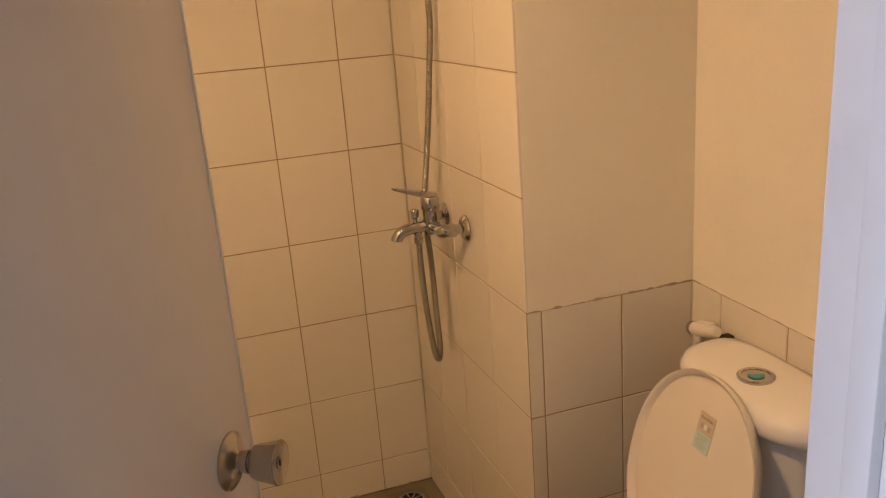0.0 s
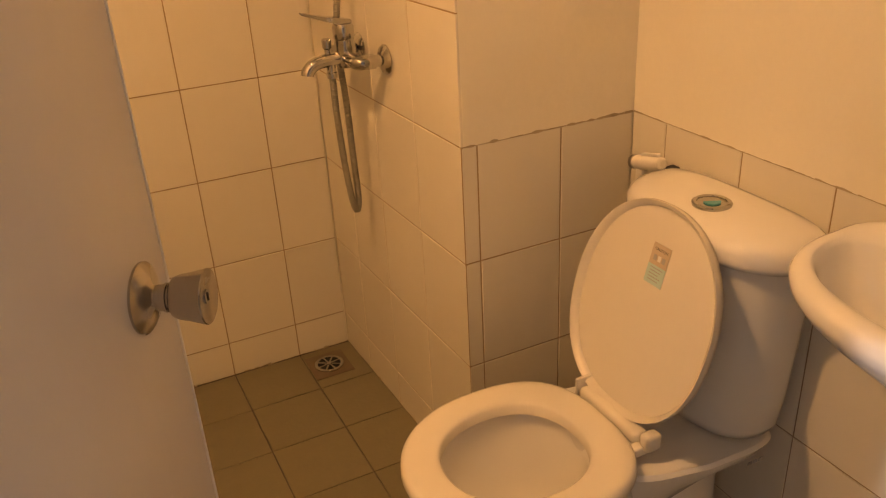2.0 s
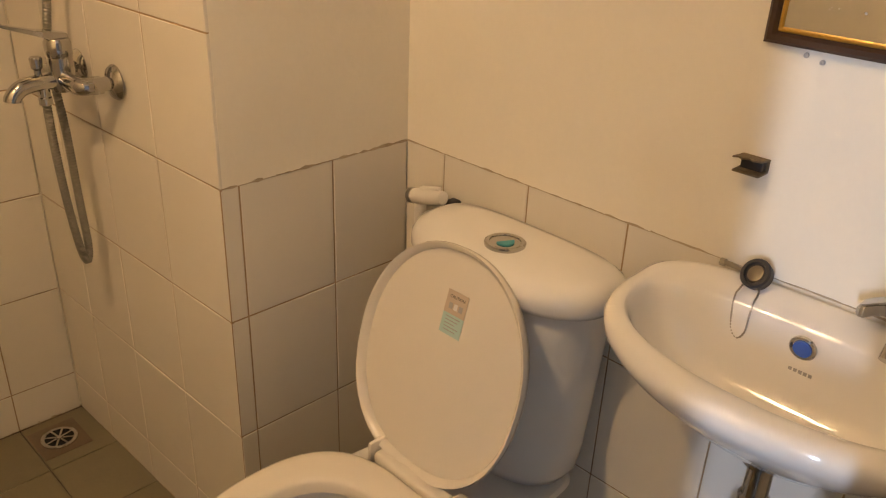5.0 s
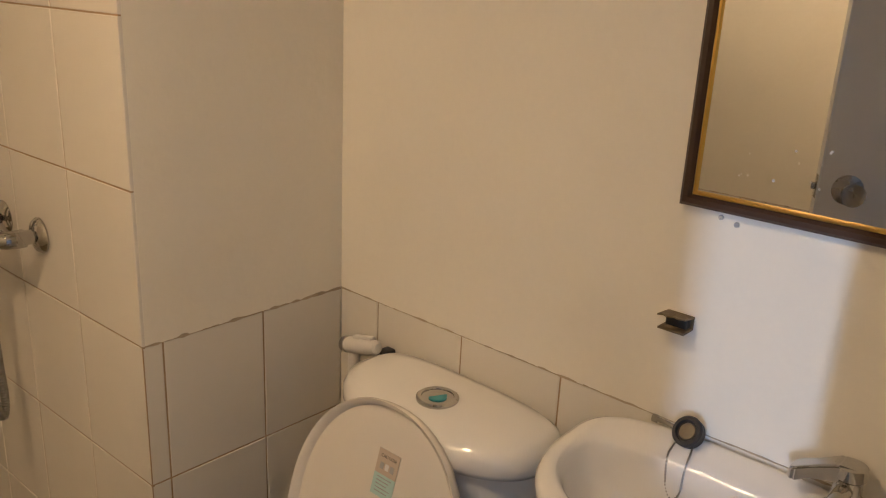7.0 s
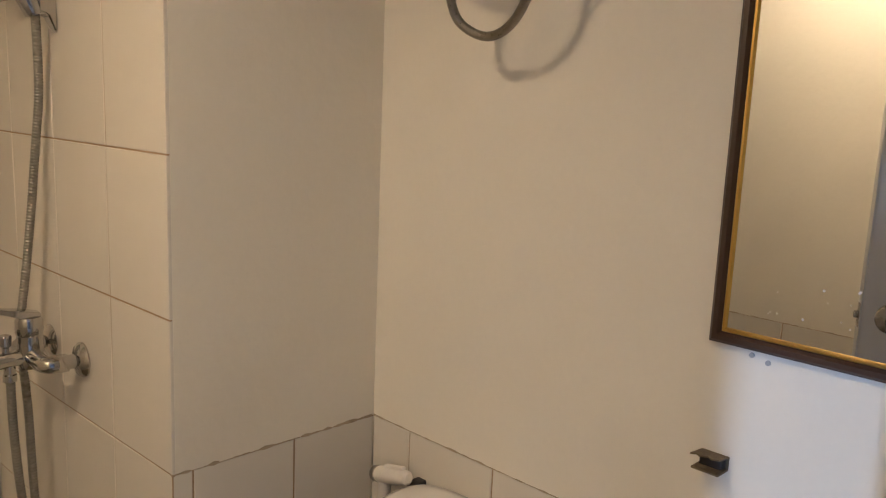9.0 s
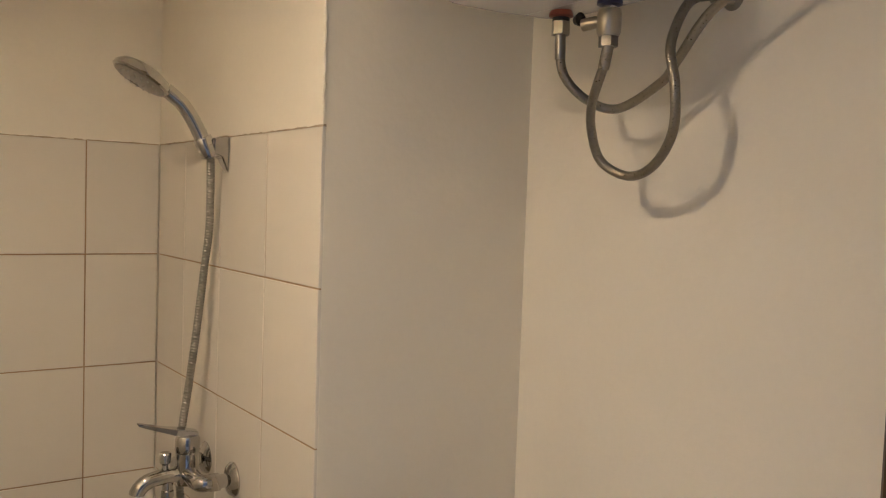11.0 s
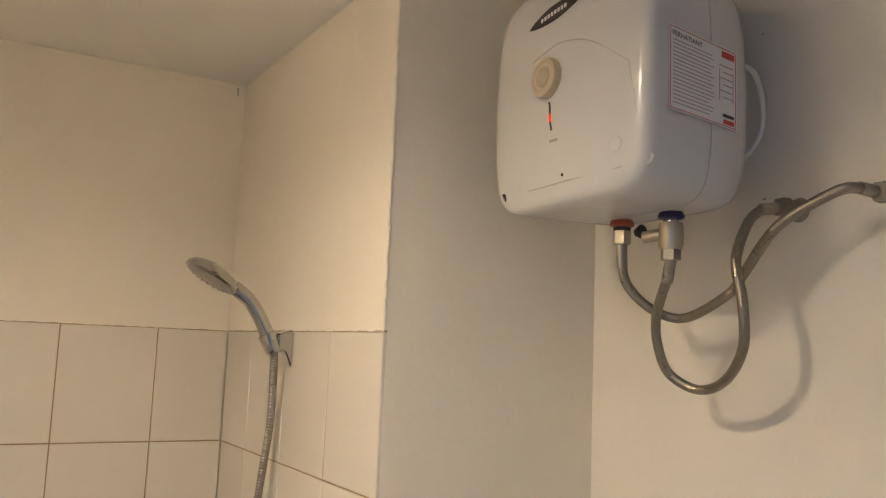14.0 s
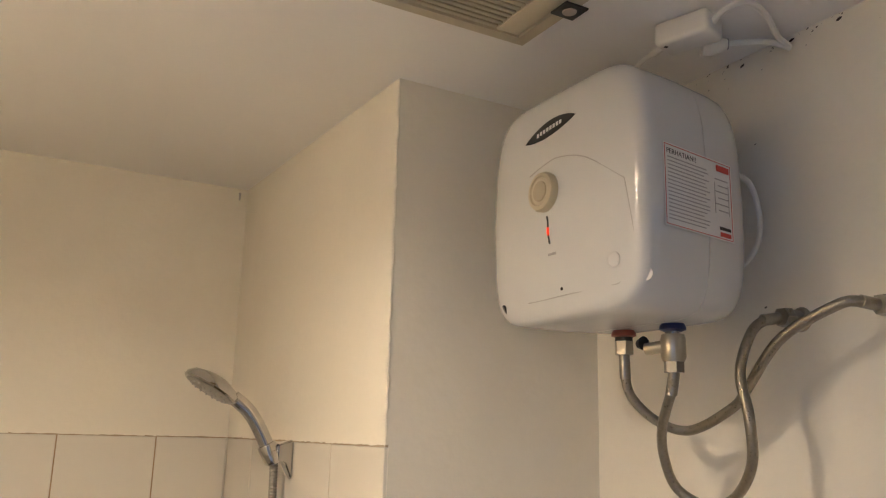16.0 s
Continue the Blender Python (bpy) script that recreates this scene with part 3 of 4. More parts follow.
def basin_plug():
    th = thing("basin_plug", pose(-0.022, -0.728, 0.8555), "black rubber basin plug with chain on the basin ledge", "plug")
    m = pose(-0.004, 0, 0.012, 0, -52, -12)
    body = part("plug_body", lathe([(0.0, -0.010), (0.017, -0.010), (0.0205, -0.006), (0.0215, 0.006), (0.0195, 0.009), (0.0155, 0.009), (0.0145, 0.004), (0.0, 0.004)], 32), BLACK, th, "", m)
    part("plug_disc", lathe([(0.0, 0.004), (0.012, 0.004), (0.011, 0.006), (0.0, 0.0065)], 24), STEEL, body, "dull metal centre disc")
    part("chain", tube([(-0.010, 0.010, 0.003), (-0.030, 0.009, -0.003), (-0.0415, 0.008, -0.007), (-0.0500, 0.005, -0.022), (-0.0545, -0.001, -0.050), (-0.0560, -0.012, -0.060), (-0.0545, -0.020, -0.048), (-0.0505, -0.020, -0.022), (-0.0415, -0.019, -0.007), (-0.030, -0.017, -0.003), (-0.008, -0.010, 0.003)], 0.0017, 0.0022, 8, 0.0008), STEEL, th, "fine steel bead chain")
    part("screw", tube([(0.004, 0.022, 0.006), (0.006, 0.036, 0.007), (0.008, 0.052, 0.006)], 0.0038, 0.003, 10, 0.0008), STEEL, th)
    part("screw_head", lathe([(0.0, -0.004), (0.006, -0.004), (0.006, 0.003), (0.0, 0.003)], 8, "Y"), STEEL, th, "", pose(0.0085, 0.056, 0.006))
    return th


basin_plug()


# ---- mirror, bracket and screws ----
def wall_mirror():
    W, H2, F = 0.42, 0.66, 0.021
    th = thing("wall_mirror", pose(0.0, -0.663, 1.167), "wall mirror in a dark wooden frame with a gilt inner bead", "mirror")
    D = 0.015
    def rail(name, a, b, mat, d0, d1, w0, w1):
        """A mitred rail between corners a and b of the frame, given as fractions."""
        def corner(c, inset):
            y = -(inset if c[0] == 0 else W - inset)
            z = inset if c[1] == 0 else H2 - inset
            return y, z
        bm = bmesh.new()
        prof = [(w0, 0.001), (w0, d0), (w0 + 0.3 * (w1 - w0), d1), (w0 + 0.7 * (w1 - w0), d1), (w1, d0 * 0.8), (w1, 0.001)]
        loft([[Vector((-d, *corner(c, w))) for w, d in prof] for c in (a, b)], bm=bm)
        return part(name, bm, mat, th, "", None, True, 25)
    cs = [(0, 0), (1, 0), (1, 1), (0, 1)]
    for i in range(4):
        rail("frame_rail", cs[i], cs[(i + 1) % 4], WOOD, 0.011, D, 0.0, F - 0.006)
        rail("gilt_bead", cs[i], cs[(i + 1) % 4], GOLD, 0.010, 0.0125, F - 0.006, F)
    part("mirror_glass", box(-0.008, -0.004, -(W - F + 0.002), -(F - 0.002), F - 0.002, H2 - F + 0.002), MIRROR, th, "clear silvered mirror glass")
    rng = random.Random(4)
    for k in range(12):
        y, z = -0.05 - rng.random() * 0.13, 0.045 + rng.random() * 0.06
        r = 0.0006 + rng.random() * 0.0009
        part("water_spot", lathe([(0.0, 0.0), (r, 0.0), (r * 0.6, -0.0002), (0.0, -0.0002)], 8, "X"), PAPER, th, "", pose(-0.0082, y, z))
    return th


wall_mirror()


def bracket():
    th = thing("shelf_bracket", pose(0.0, -0.682, 1.008), "small rusty metal clip fixed to the wall", "bracket")
    part("wall_plate", box(-0.004, 0.0, -0.022, 0.020, -0.012, 0.014, 0.001), RUST, th)
    part("lower_lip", box(-0.036, 0.0, -0.022, 0.020, -0.012, -0.008, 0.001), RUST, th)
    bm = bmesh.new()
    edge = [(0.0, -0.022), (-0.030, -0.020), (-0.036, -0.010), (-0.031, -0.002), (-0.040, 0.006), (-0.034, 0.014), (-0.042, 0.020), (0.0, 0.021)]
    loft([[Vector((x, y, z - x * 0.12)) for x, y in edge] for z in (0.010, 0.013)], bm=bm)
    part("upper_lip", bm, RUST, th, "torn rusty upper lip", None, False)
    part("filler", box(-0.018, 0.0, -0.018, 0.016, -0.008, 0.010, 0.002), BLACK, th)
    th.scale = (0.8, 0.9, 0.75)
    return th


bracket()
for y, z in ((-0.716, 1.158), (-0.737, 1.153)):
    s = thing("wall_plug", pose(0.0, y, z), "grey plastic wall plug in a drilled hole", "wall plug", "wall plugs under the mirror")
    part("plug_body", lathe([(0.0, 0.0), (0.0035, 0.0), (0.003, -0.003), (0.0015, -0.0035), (0.0, -0.002)], 12, "X"), SEAM, s)


# ---- shower ----
def side_x(y):
    return P.x + (B.x - P.x) * y / NORTH


def shower_mixer():
    y0 = 0.385
    x0 = side_x(y0)
    th = thing("shower_mixer", pose(x0, y0, 0.972), "chrome wall-mounted bath and shower mixer with lever", "mixer tap")
    for s in (-1, 1):
        part("wall_rose", lathe([(0.0, 0.0), (0.032, 0.0), (0.032, -0.003), (0.027, -0.010), (0.016, -0.015), (0.013, -0.016), (0.013, -0.030), (0.0, -0.030)], 32, "X"), CHROME, th, "", pose(0, s * 0.075, 0))
        part("union_nut", lathe([(0.0, -0.028), (0.0165, -0.028), (0.0165, -0.046), (0.0, -0.046)], 6, "X"), CHROME, th, "", pose(0, s * 0.075, 0), True, 20)
        part("arm", tube([(-0.044, s * 0.075, 0), (-0.060, s * 0.070, 0.0), (-0.064, s * 0.045, 0.0), (-0.064, s * 0.015, 0.002)], 0.0155, 0.006, 18), CHROME, th)
    part("body", lathe([(0.0, -0.020), (0.019, -0.020), (0.0215, -0.012), (0.0225, 0.02), (0.0215, 0.040), (0.0235, 0.043), (0.0235, 0.066), (0.020, 0.073), (0.0, 0.075)], 32), CHROME, th, "", pose(-0.064, 0, 0))
    bm = bmesh.new()
    loft([[Vector((x, s * w, z + dz)) for s, dz in ((-1, -t), (1, -t), (1, t), (-1, t))] for x, w, z, t in ((-0.046, 0.010, 0.072, 0.008), (-0.075, 0.014, 0.079, 0.008), (-0.10, 0.012, 0.086, 0.005), (-0.145, 0.009, 0.100, 0.003), (-0.156, 0.007, 0.104, 0.002))], bm=bm)
    bmesh.ops.bevel(bm, geom=bm.edges[:], offset=0.0015, segments=2, affect="EDGES")
    part("lever", bm, CHROME, th)
    part("spout", tube([(-0.060, 0, 0.0), (-0.10, 0, 0.0), (-0.135, 0, -0.005), (-0.152, 0, -0.018), (-0.155, 0, -0.026)], 0.0145, 0.006, 20), CHROME, th)
    part("diverter", lathe([(0.0, 0.010), (0.006, 0.010), (0.006, 0.022), (0.010, 0.026), (0.011, 0.042), (0.009, 0.045), (0.0, 0.045)], 20), CHROME, th, "", pose(-0.105, 0, 0))
    part("hose_outlet", lathe([(0.0, -0.040), (0.0115, -0.040), (0.0115, -0.028), (0.010, -0.026), (0.010, -0.008), (0.0, -0.008)], 20), CHROME, th, "", pose(-0.100, 0, 0))
    return th


def hand_shower():
    y0 = 0.375
    th = thing("hand_shower", pose(side_x(y0), y0, 1.585), "chrome hand shower with a ribbed steel hose in its wall holder", "hand shower")
    def wedge(x, w, z0, z1):
        return [Vector((x, -w, z0)), Vector((x, w, z0)), Vector((x, w * 1.1, z1)), Vector((x, -w * 1.1, z1))]
    bm = loft([wedge(-0.0005, 0.008, -0.046, 0.026), wedge(-0.006, 0.011, -0.040, 0.026), wedge(-0.018, 0.016, -0.016, 0.023), wedge(-0.034, 0.0165, -0.012, 0.018)])
    bmesh.ops.bevel(bm, geom=bm.edges[:], offset=0.003, segments=2, affect="EDGES")
    hold = part("holder", bm, CHROME, th, "chrome wedge-shaped wall holder")
    part("holder_clip", lathe([(0.0, -0.019), (0.0160, -0.019), (0.0175, -0.014), (0.0180, 0.013), (0.0165, 0.017), (0.0, 0.017)], 24), CHROME, hold, "", pose(-0.043, 0, 0.003, 0, -28, 0))
    part("handle", tube([(-0.034, 0, -0.016), (-0.050, 0, 0.016), (-0.070, 0, 0.052), (-0.090, 0.0, 0.078), (-0.118, 0.001, 0.100)], 0.0135, 0.006, 18), CHROME, th)
    hm = pose(-0.156, 0.002, 0.122, 0, 30, 0)
    head = part("head", lathe([(0.0, -0.013), (0.050, -0.013), (0.054, -0.010), (0.053, -0.003), (0.045, 0.006), (0.026, 0.013), (0.0, 0.015)], 40), CHROME, th, "", hm)
    part("spray_plate", lathe([(0.0, -0.016), (0.040, -0.0155), (0.047, -0.0135), (0.0, -0.0135)], 36), STEEL, head, "grey nozzle plate")
    for k in range(26):
        r, a = (0.016, k * 2 * math.pi / 8) if k < 8 else (0.036, k * 2 * math.pi / 18)
        part("nozzle", lathe([(0.0, -0.0180), (0.0016, -0.0180), (0.002, -0.0155), (0.0, -0.0155)], 6), SEAM, head, "", pose(r * math.cos(a), r * math.sin(a), 0))
    part("hose", tube([(-0.034, 0, -0.016), (-0.028, 0.015, -0.06), (-0.022, 0.035, -0.15), (-0.028, 0.045, -0.24), (-0.038, 0.050, -0.35), (-0.050, 0.055, -0.46), (-0.060, 0.060, -0.545), (-0.066, 0.052, -0.62), (-0.062, 0.045, -0.72), (-0.060, 0.042, -0.86), (-0.058, 0.040, -0.955),
                       (-0.066, 0.034, -0.985), (-0.078, 0.028, -0.955), (-0.090, 0.022, -0.85), (-0.098, 0.014, -0.74), (-0.100, 0.010, -0.652)], 0.0082, 0.0028, 12, 0.0014), FLEX, th, "ribbed stainless shower hose")
    return th


shower_mixer()
hand_shower()


def floor_drain():
    th = thing("floor_drain", pose(-0.527, 0.692, 0.0), "square tiled floor drain with a round chrome grate", "floor drain")
    part("cover_plate", box(-0.058, 0.058, -0.062, 0.062, 0.0005, 0.0028, 0.001), DRAINPLATE, th, "brown recessed surround")
    part("grate_ring", lathe([(0.034, 0.003), (0.043, 0.003), (0.043, 0.006), (0.040, 0.0075), (0.034, 0.006), (0.034, 0.003)], 36), CHROME, th)
    part("drain_hole", lathe([(0.0, 0.003), (0.035, 0.003), (0.035, 0.0036), (0.0, 0.0036)], 28), DRAINHOLE, th, "dark drain opening")
    for k in range(8):
        part("grate_spoke", box(0.007, 0.0355, -0.0028, 0.0028, 0.0038, 0.0062, 0.0006), CHROME, th, "", pose(0, 0, 0, 0, 0, k * 45 + 12))
    part("grate_hub", lathe([(0.0, 0.0038), (0.0075, 0.0038), (0.0065, 0.0068), (0.0, 0.0072)], 16), CHROME, th)
    return th


floor_drain()


# ---- water heater ----
def water_heater():
    """Built facing local +x, then turned to face into the room."""
    th = thing("water_heater", pose(0.0, -0.276, 1.942, 0, 0, 180), "white electric storage water heater fixed high on the wall", "water heater")
    def ring(x, h, up, dn, e=5.5):
        out = []
        for i in range(72):
            t = 2 * math.pi * i / 72
            c, s = math.cos(t), math.sin(t)
            y = h * math.copysign(abs(c) ** (2 / e), c)
            z = (up if s > 0 else dn) * math.copysign(abs(s) ** (2 / e), s)
            # the sides draw in a little towards the top, the top edge is arched
            y *= 1 - 0.15 * max(0, z / 0.17) ** 2 - 0.09 * max(0, -z / 0.17) ** 2
            out.append(Vector((x, y, z)))
        return out
    back = [ring(0.0, 0.050, 0.08, 0.08, 4), ring(0.03, 0.066, 0.10, 0.10, 4.5), ring(0.055, 0.096, 0.126, 0.128, 5.5), ring(0.072, 0.117, 0.144, 0.146, 6), ring(0.088, 0.130, 0.153, 0.154, 7), ring(0.105, 0.137, 0.158, 0.159, 8), ring(0.130, 0.1430, 0.160, 0.161, 8), ring(0.1715, 0.1500, 0.161, 0.162, 8)]
    part("back_shell", loft(back), HEATER, th, "", None, True, 50)
    front = [ring(0.173, 0.1505, 0.161, 0.162, 8), ring(0.205, 0.1558, 0.162, 0.163, 8), ring(0.23, 0.1598, 0.1625, 0.163, 7.5), ring(0.268, 0.1662, 0.1625, 0.163, 7), ring(0.281, 0.1672, 0.1620, 0.1622, 7), ring(0.2885, 0.1648, 0.1603, 0.1605, 7), ring(0.2935, 0.1596, 0.1565, 0.1565, 6.5), ring(0.297, 0.151, 0.149, 0.149, 6), ring(0.3005, 0.135, 0.134, 0.134, 5), ring(0.304, 0.100, 0.100, 0.100, 4), ring(0.307, 0.05, 0.05, 0.05, 3), ring(0.3075, 0.015, 0.015, 0.015, 2)]
    shell = part("front_shell", loft(front), HEATER, th, "", None, True, 50)

    def face(y, z):
        """How far the front stands out at y, z."""
        yy = y / (1 - 0.15 * max(0, z / 0.17) ** 2 - 0.09 * max(0, -z / 0.17) ** 2)
        q = (abs(yy / 0.156) ** 6 + abs(z / 0.155) ** 6) ** (1 / 6)
        tab = ((0, 0.3075), (0.316, 0.307), (0.633, 0.304), (0.854, 0.3005), (0.95, 0.297), (1.0, 0.293), (1.03, 0.287))
        for (a, va), (b, vb) in zip(tab, tab[1:]):
            if q <= b:
                return va + (vb - va) * (q - a) / (b - a)
        return 0.283

    def on_face(pts, r, mat, name, label="", lift=0.0, closed=False):
        return part(name, tube([(face(y, z) + lift, y, z) for y, z in pts], r, 0.006, 6), mat, shell, label)

    # panel seam: local y is minus the world's y
    on_face([(-0.050, 0.045), (-0.015, 0.053), (0.016, 0.055), (0.07, 0.040), (0.136, -0.004)], 0.0009, SEAM, "panel_seam")
    on_face([(0.136, -0.004), (0.146, -0.065), (0.148, -0.102), (0.138, -0.123), (0.118, -0.132)], 0.0009, SEAM, "panel_seam")
    on_face([(0.118, -0.132), (0.03, -0.133), (-0.03, -0.134), (-0.062, -0.134)], 0.0009, SEAM, "panel_seam")
    kx = face(-0.012, 0.012)
    knob = part("thermostat_knob", lathe([(0.0, -0.004), (0.027, -0.004), (0.028, 0.006), (0.026, 0.011), (0.021, 0.0125), (0.019, 0.0105), (0.0, 0.0105)], 40, "X"), BEIGE, shell, "beige round thermostat knob", pose(kx, -0.012, 0.012))
    part("knob_ring", lathe([(0.010, 0.0105), (0.0145, 0.0105), (0.0140, 0.0118), (0.0105, 0.0118)], 32, "X"), BEIGEDARK, knob)
    on_face([(-0.010, -0.022), (-0.008, -0.030), (-0.008, -0.045), (-0.005, -0.061)], 0.0017, INK, "indicator_slot", "thin dark indicator slot")
    on_face([(-0.008, -0.038), (-0.008, -0.044), (-0.0072, -0.049)], 0.0021, LED, "indicator_light", "small red glowing indicator")
    for k in range(4):
        y = -0.010 + k * 0.0045
        part("print_mark", box(face(y, -0.074) - 0.0006, face(y, -0.074) + 0.0004, y, y + 0.0035, -0.077, -0.0735), GREYINK, shell)
    # black brand plate: a plain pointed oval with a pale bar
    bm = bmesh.new()
    outl = [(-0.064 + 0.112 * i / 14, -0.0115 * math.sin(math.pi * i / 14) ** 0.8) for i in range(15)] + [(0.048 - 0.112 * i / 14, 0.0125 * math.sin(math.pi * i / 14) ** 0.8) for i in range(1, 14)]
    def plate(y, z):
        zz = 0.1045 + z + 0.10 * (y + 0.008) - 0.9 * (y + 0.008) ** 2
        return y, zz
    loft([[Vector((face(*plate(y, z)) + d, *plate(y, z))) for y, z in outl] for d in (-0.002, 0.0012)], bm=bm)
    badge = part("badge", bm, BLACK, shell, "black pointed oval badge", None, False)
    for k in range(8):
        y = -0.036 + k * 0.0072
        yy, zz = plate(y, 0.0)
        part("badge_mark", box(face(yy, zz) + 0.0008, face(yy, zz) + 0.0018, yy, yy + 0.0045, zz - 0.0028, zz + 0.0028), PAPER, badge)
    part("corner_badge", lathe([(0.0, -0.002), (0.0075, -0.002), (0.0075, 0.0015), (0.0, 0.002)], 24, "X"), BLACK, shell, "small round black badge", pose(face(-0.128, -0.135), -0.128, -0.135, 0, 25, -28))
    part("round_cap", lathe([(0.0, -0.002), (0.0092, -0.002), (0.0092, 0.0006), (0.0086, 0.0010), (0.0, 0.0012)], 28, "X"), HEATER, shell, "", pose(face(0.116, -0.102), 0.116, -0.102, 0, 6, 8))
    part("pin_hole", lathe([(0.0, 0.0), (0.0022, 0.0), (0.0022, 0.001), (0.0, 0.001)], 12, "X"), DRAINHOLE, shell, "", pose(face(0.014, -0.124), 0.014, -0.124))
    bm = bmesh.new()
    drop = [(0.009 * math.sin(a) * (1 if math.cos(a) < 0 else (1 - math.cos(a) ** 1.2 * 0.9)), 0.0095 * math.cos(a) * (1 if math.cos(a) < 0 else 1.6)) for a in np.linspace(0, 2 * math.pi, 25)[:-1]]
    loft([[Vector((d, y, z)) for y, z in drop] for d in (-0.001, 0.0007)], bm=bm)
    part("drop_mark", bm, HEATER, shell, "", pose(face(0.151, -0.122) + 0.0006, 0.151, -0.122, 0, 0, 24), False)
    # instruction label on the flank
    ly = 0.1570
    lab = part("label", box(-0.064, 0.064, -0.0004, 0.0004, -0.051, 0.051), PAPER, shell, "white instruction label with red border", pose(0.193, ly - 0.0030, -0.011, 0, 0, 9.3) @ Matrix.Diagonal((1.13, 1, 1.03, 1)))
    for x0, x1, z0, z1 in ((-0.062, 0.062, 0.0484, 0.0492), (-0.062, 0.062, -0.0492, -0.0484), (-0.062, -0.0612, -0.0484, 0.0484), (0.0612, 0.062, -0.0484, 0.0484)):
        part("border", box(x0, x1, 0.0004, 0.0007, z0, z1), REDINK, lab)
    writing("PERHATIAN!!", 0.0093, INK, lab, Matrix(((-1, 0, 0, 0.059), (0, 0, 1, 0.0007), (0, 1, 0, 0.038), (0, 0, 0, 1))))
    part("red_mark", box(-0.059, -0.034, 0.0004, 0.0008, 0.0375, 0.0455), REDINK, lab)
    rng = random.Random(7)
    for k in range(17):
        z = 0.033 - k * 0.0047
        part("print_line", box(-0.020 + rng.random() * 0.016, 0.057, 0.0004, 0.0007, z, z + 0.0013), GREYINK, lab)
    for k in range(6):
        part("print_line", box(-0.056, -0.030 - 0.006 * (k % 2), 0.0004, 0.0007, 0.026 - k * 0.008, 0.0275 - k * 0.008), GREYINK, lab)
    for x in (-0.057, -0.030):
        part("print_line", box(x, x + 0.0009, 0.0004, 0.0007, -0.018, 0.022), GREYINK, lab)
    part("red_mark", box(-0.058, -0.037, 0.0004, 0.0008, -0.0465, -0.041), REDINK, lab)
    part("print_line", box(-0.058, -0.036, 0.0004, 0.0007, -0.038, -0.034), INK, lab)
    # unions under the tank
    for y, mat, lb in ((-0.038, RED, "red hot outlet collar"), (0.058, BLUE, "blue cold inlet collar")):
        u = part("union", lathe([(0.0, -0.166), (0.010, -0.166), (0.010, -0.196), (0.0, -0.196)], 18), CHROME, th, "", pose(0.151, y, 0))
        part("collar", lathe([(0.0, -0.158), (0.013, -0.158), (0.0175, -0.1655), (0.0175, -0.1695), (0.011, -0.172), (0.0, -0.172)], 28), mat, u, lb)
        if y < 0:
            part("gasket", lathe([(0.0, -0.171), (0.0125, -0.171), (0.0125, -0.177), (0.0, -0.177)], 20), BLACK, u, "black rubber gasket")
            part("hex_nut", lathe([(0.0, -0.177), (0.0135, -0.177), (0.0135, -0.196), (0.0, -0.196)], 6), VALVE, u, "", None, True, 20)
        else:
            v = part("safety_valve", lathe([(0.0, -0.172), (0.015, -0.176), (0.0165, -0.182), (0.0165, -0.206), (0.014, -0.212), (0.0, -0.212)], 24), VALVE, u, "nickel-plated brass safety valve")
            part("valve_outlet", tube([(0.0, 0.0, -0.19), (0.01, -0.018, -0.192), (0.016, -0.034, -0.194)], 0.0085, 0.005, 14), VALVE, v)
            part("valve_lever", lathe([(0.0, 0.0), (0.006, 0.0), (0.010, 0.010), (0.0, 0.012)], 12, "Y"), BLACK, v, "", pose(0.018, -0.046, -0.186))
            part("hex_nut", lathe([(0.0, -0.211), (0.0135, -0.211), (0.0135, -0.226), (0.0, -0.226)], 6), STEEL, u, "", None, True, 20)
    return th


water_heater()


def braided_hose(pts, label):
    th = thing("braided_hose", pose(0, 0, 0), label, "hose", "braided hoses under the heater")
    part("braid", tube(pts, 0.0068, 0.006, 14), BRAID, th)
    for a, b in ((pts[0], pts[1]), (pts[-1], pts[-2])):
        a, b = Vector(a), Vector(b)
        d = (b - a).normalized()
        part("ferrule", tube([a - d * 0.004, a + d * 0.014, a + d * 0.030], 0.0078, 0.008, 14), STEEL, th)
    w = Vector(pts[-1])
    part("wall_nut", lathe([(0.0, -0.040), (0.013, -0.040), (0.014, -0.026), (0.012, -0.022), (0.012, 0.0), (0.0, 0.0)], 6, "X"), STEEL, th, "", pose(0.0, w.y - 0.004, w.z), True, 20)
    part("wall_rose", lathe([(0.0, 0.0), (0.017, 0.0), (0.015, -0.004), (0.012, -0.006), (0.0, -0.006)], 20, "X"), STEEL, th, "", pose(0.0, w.y - 0.004, w.z))
    return th


braided_hose([(-0.151, -0.238, 1.742), (-0.15, -0.238, 1.715), (-0.138, -0.239, 1.685), (-0.112, -0.26, 1.654), (-0.082, -0.293, 1.643), (-0.076, -0.364, 1.674), (-0.08, -0.395, 1.702), (-0.088, -0.454, 1.756), (-0.078, -0.527, 1.79), (-0.06, -0.548, 1.793), (-0.034, -0.552, 1.791)],
             "braided steel hose from the hot outlet looping to the wall")
braided_hose([(-0.151, -0.334, 1.716), (-0.15, -0.328, 1.695), (-0.136, -0.293, 1.645), (-0.122, -0.281, 1.605), (-0.104, -0.285, 1.565), (-0.086, -0.321, 1.545), (-0.09, -0.37, 1.559), (-0.104, -0.412, 1.602), (-0.115, -0.421, 1.66), (-0.107, -0.404, 1.715), (-0.08, -0.402, 1.768), (-0.056, -0.408, 1.787), (-0.034, -0.414, 1.791)],
             "braided steel hose from the cold inlet in a deep loop")


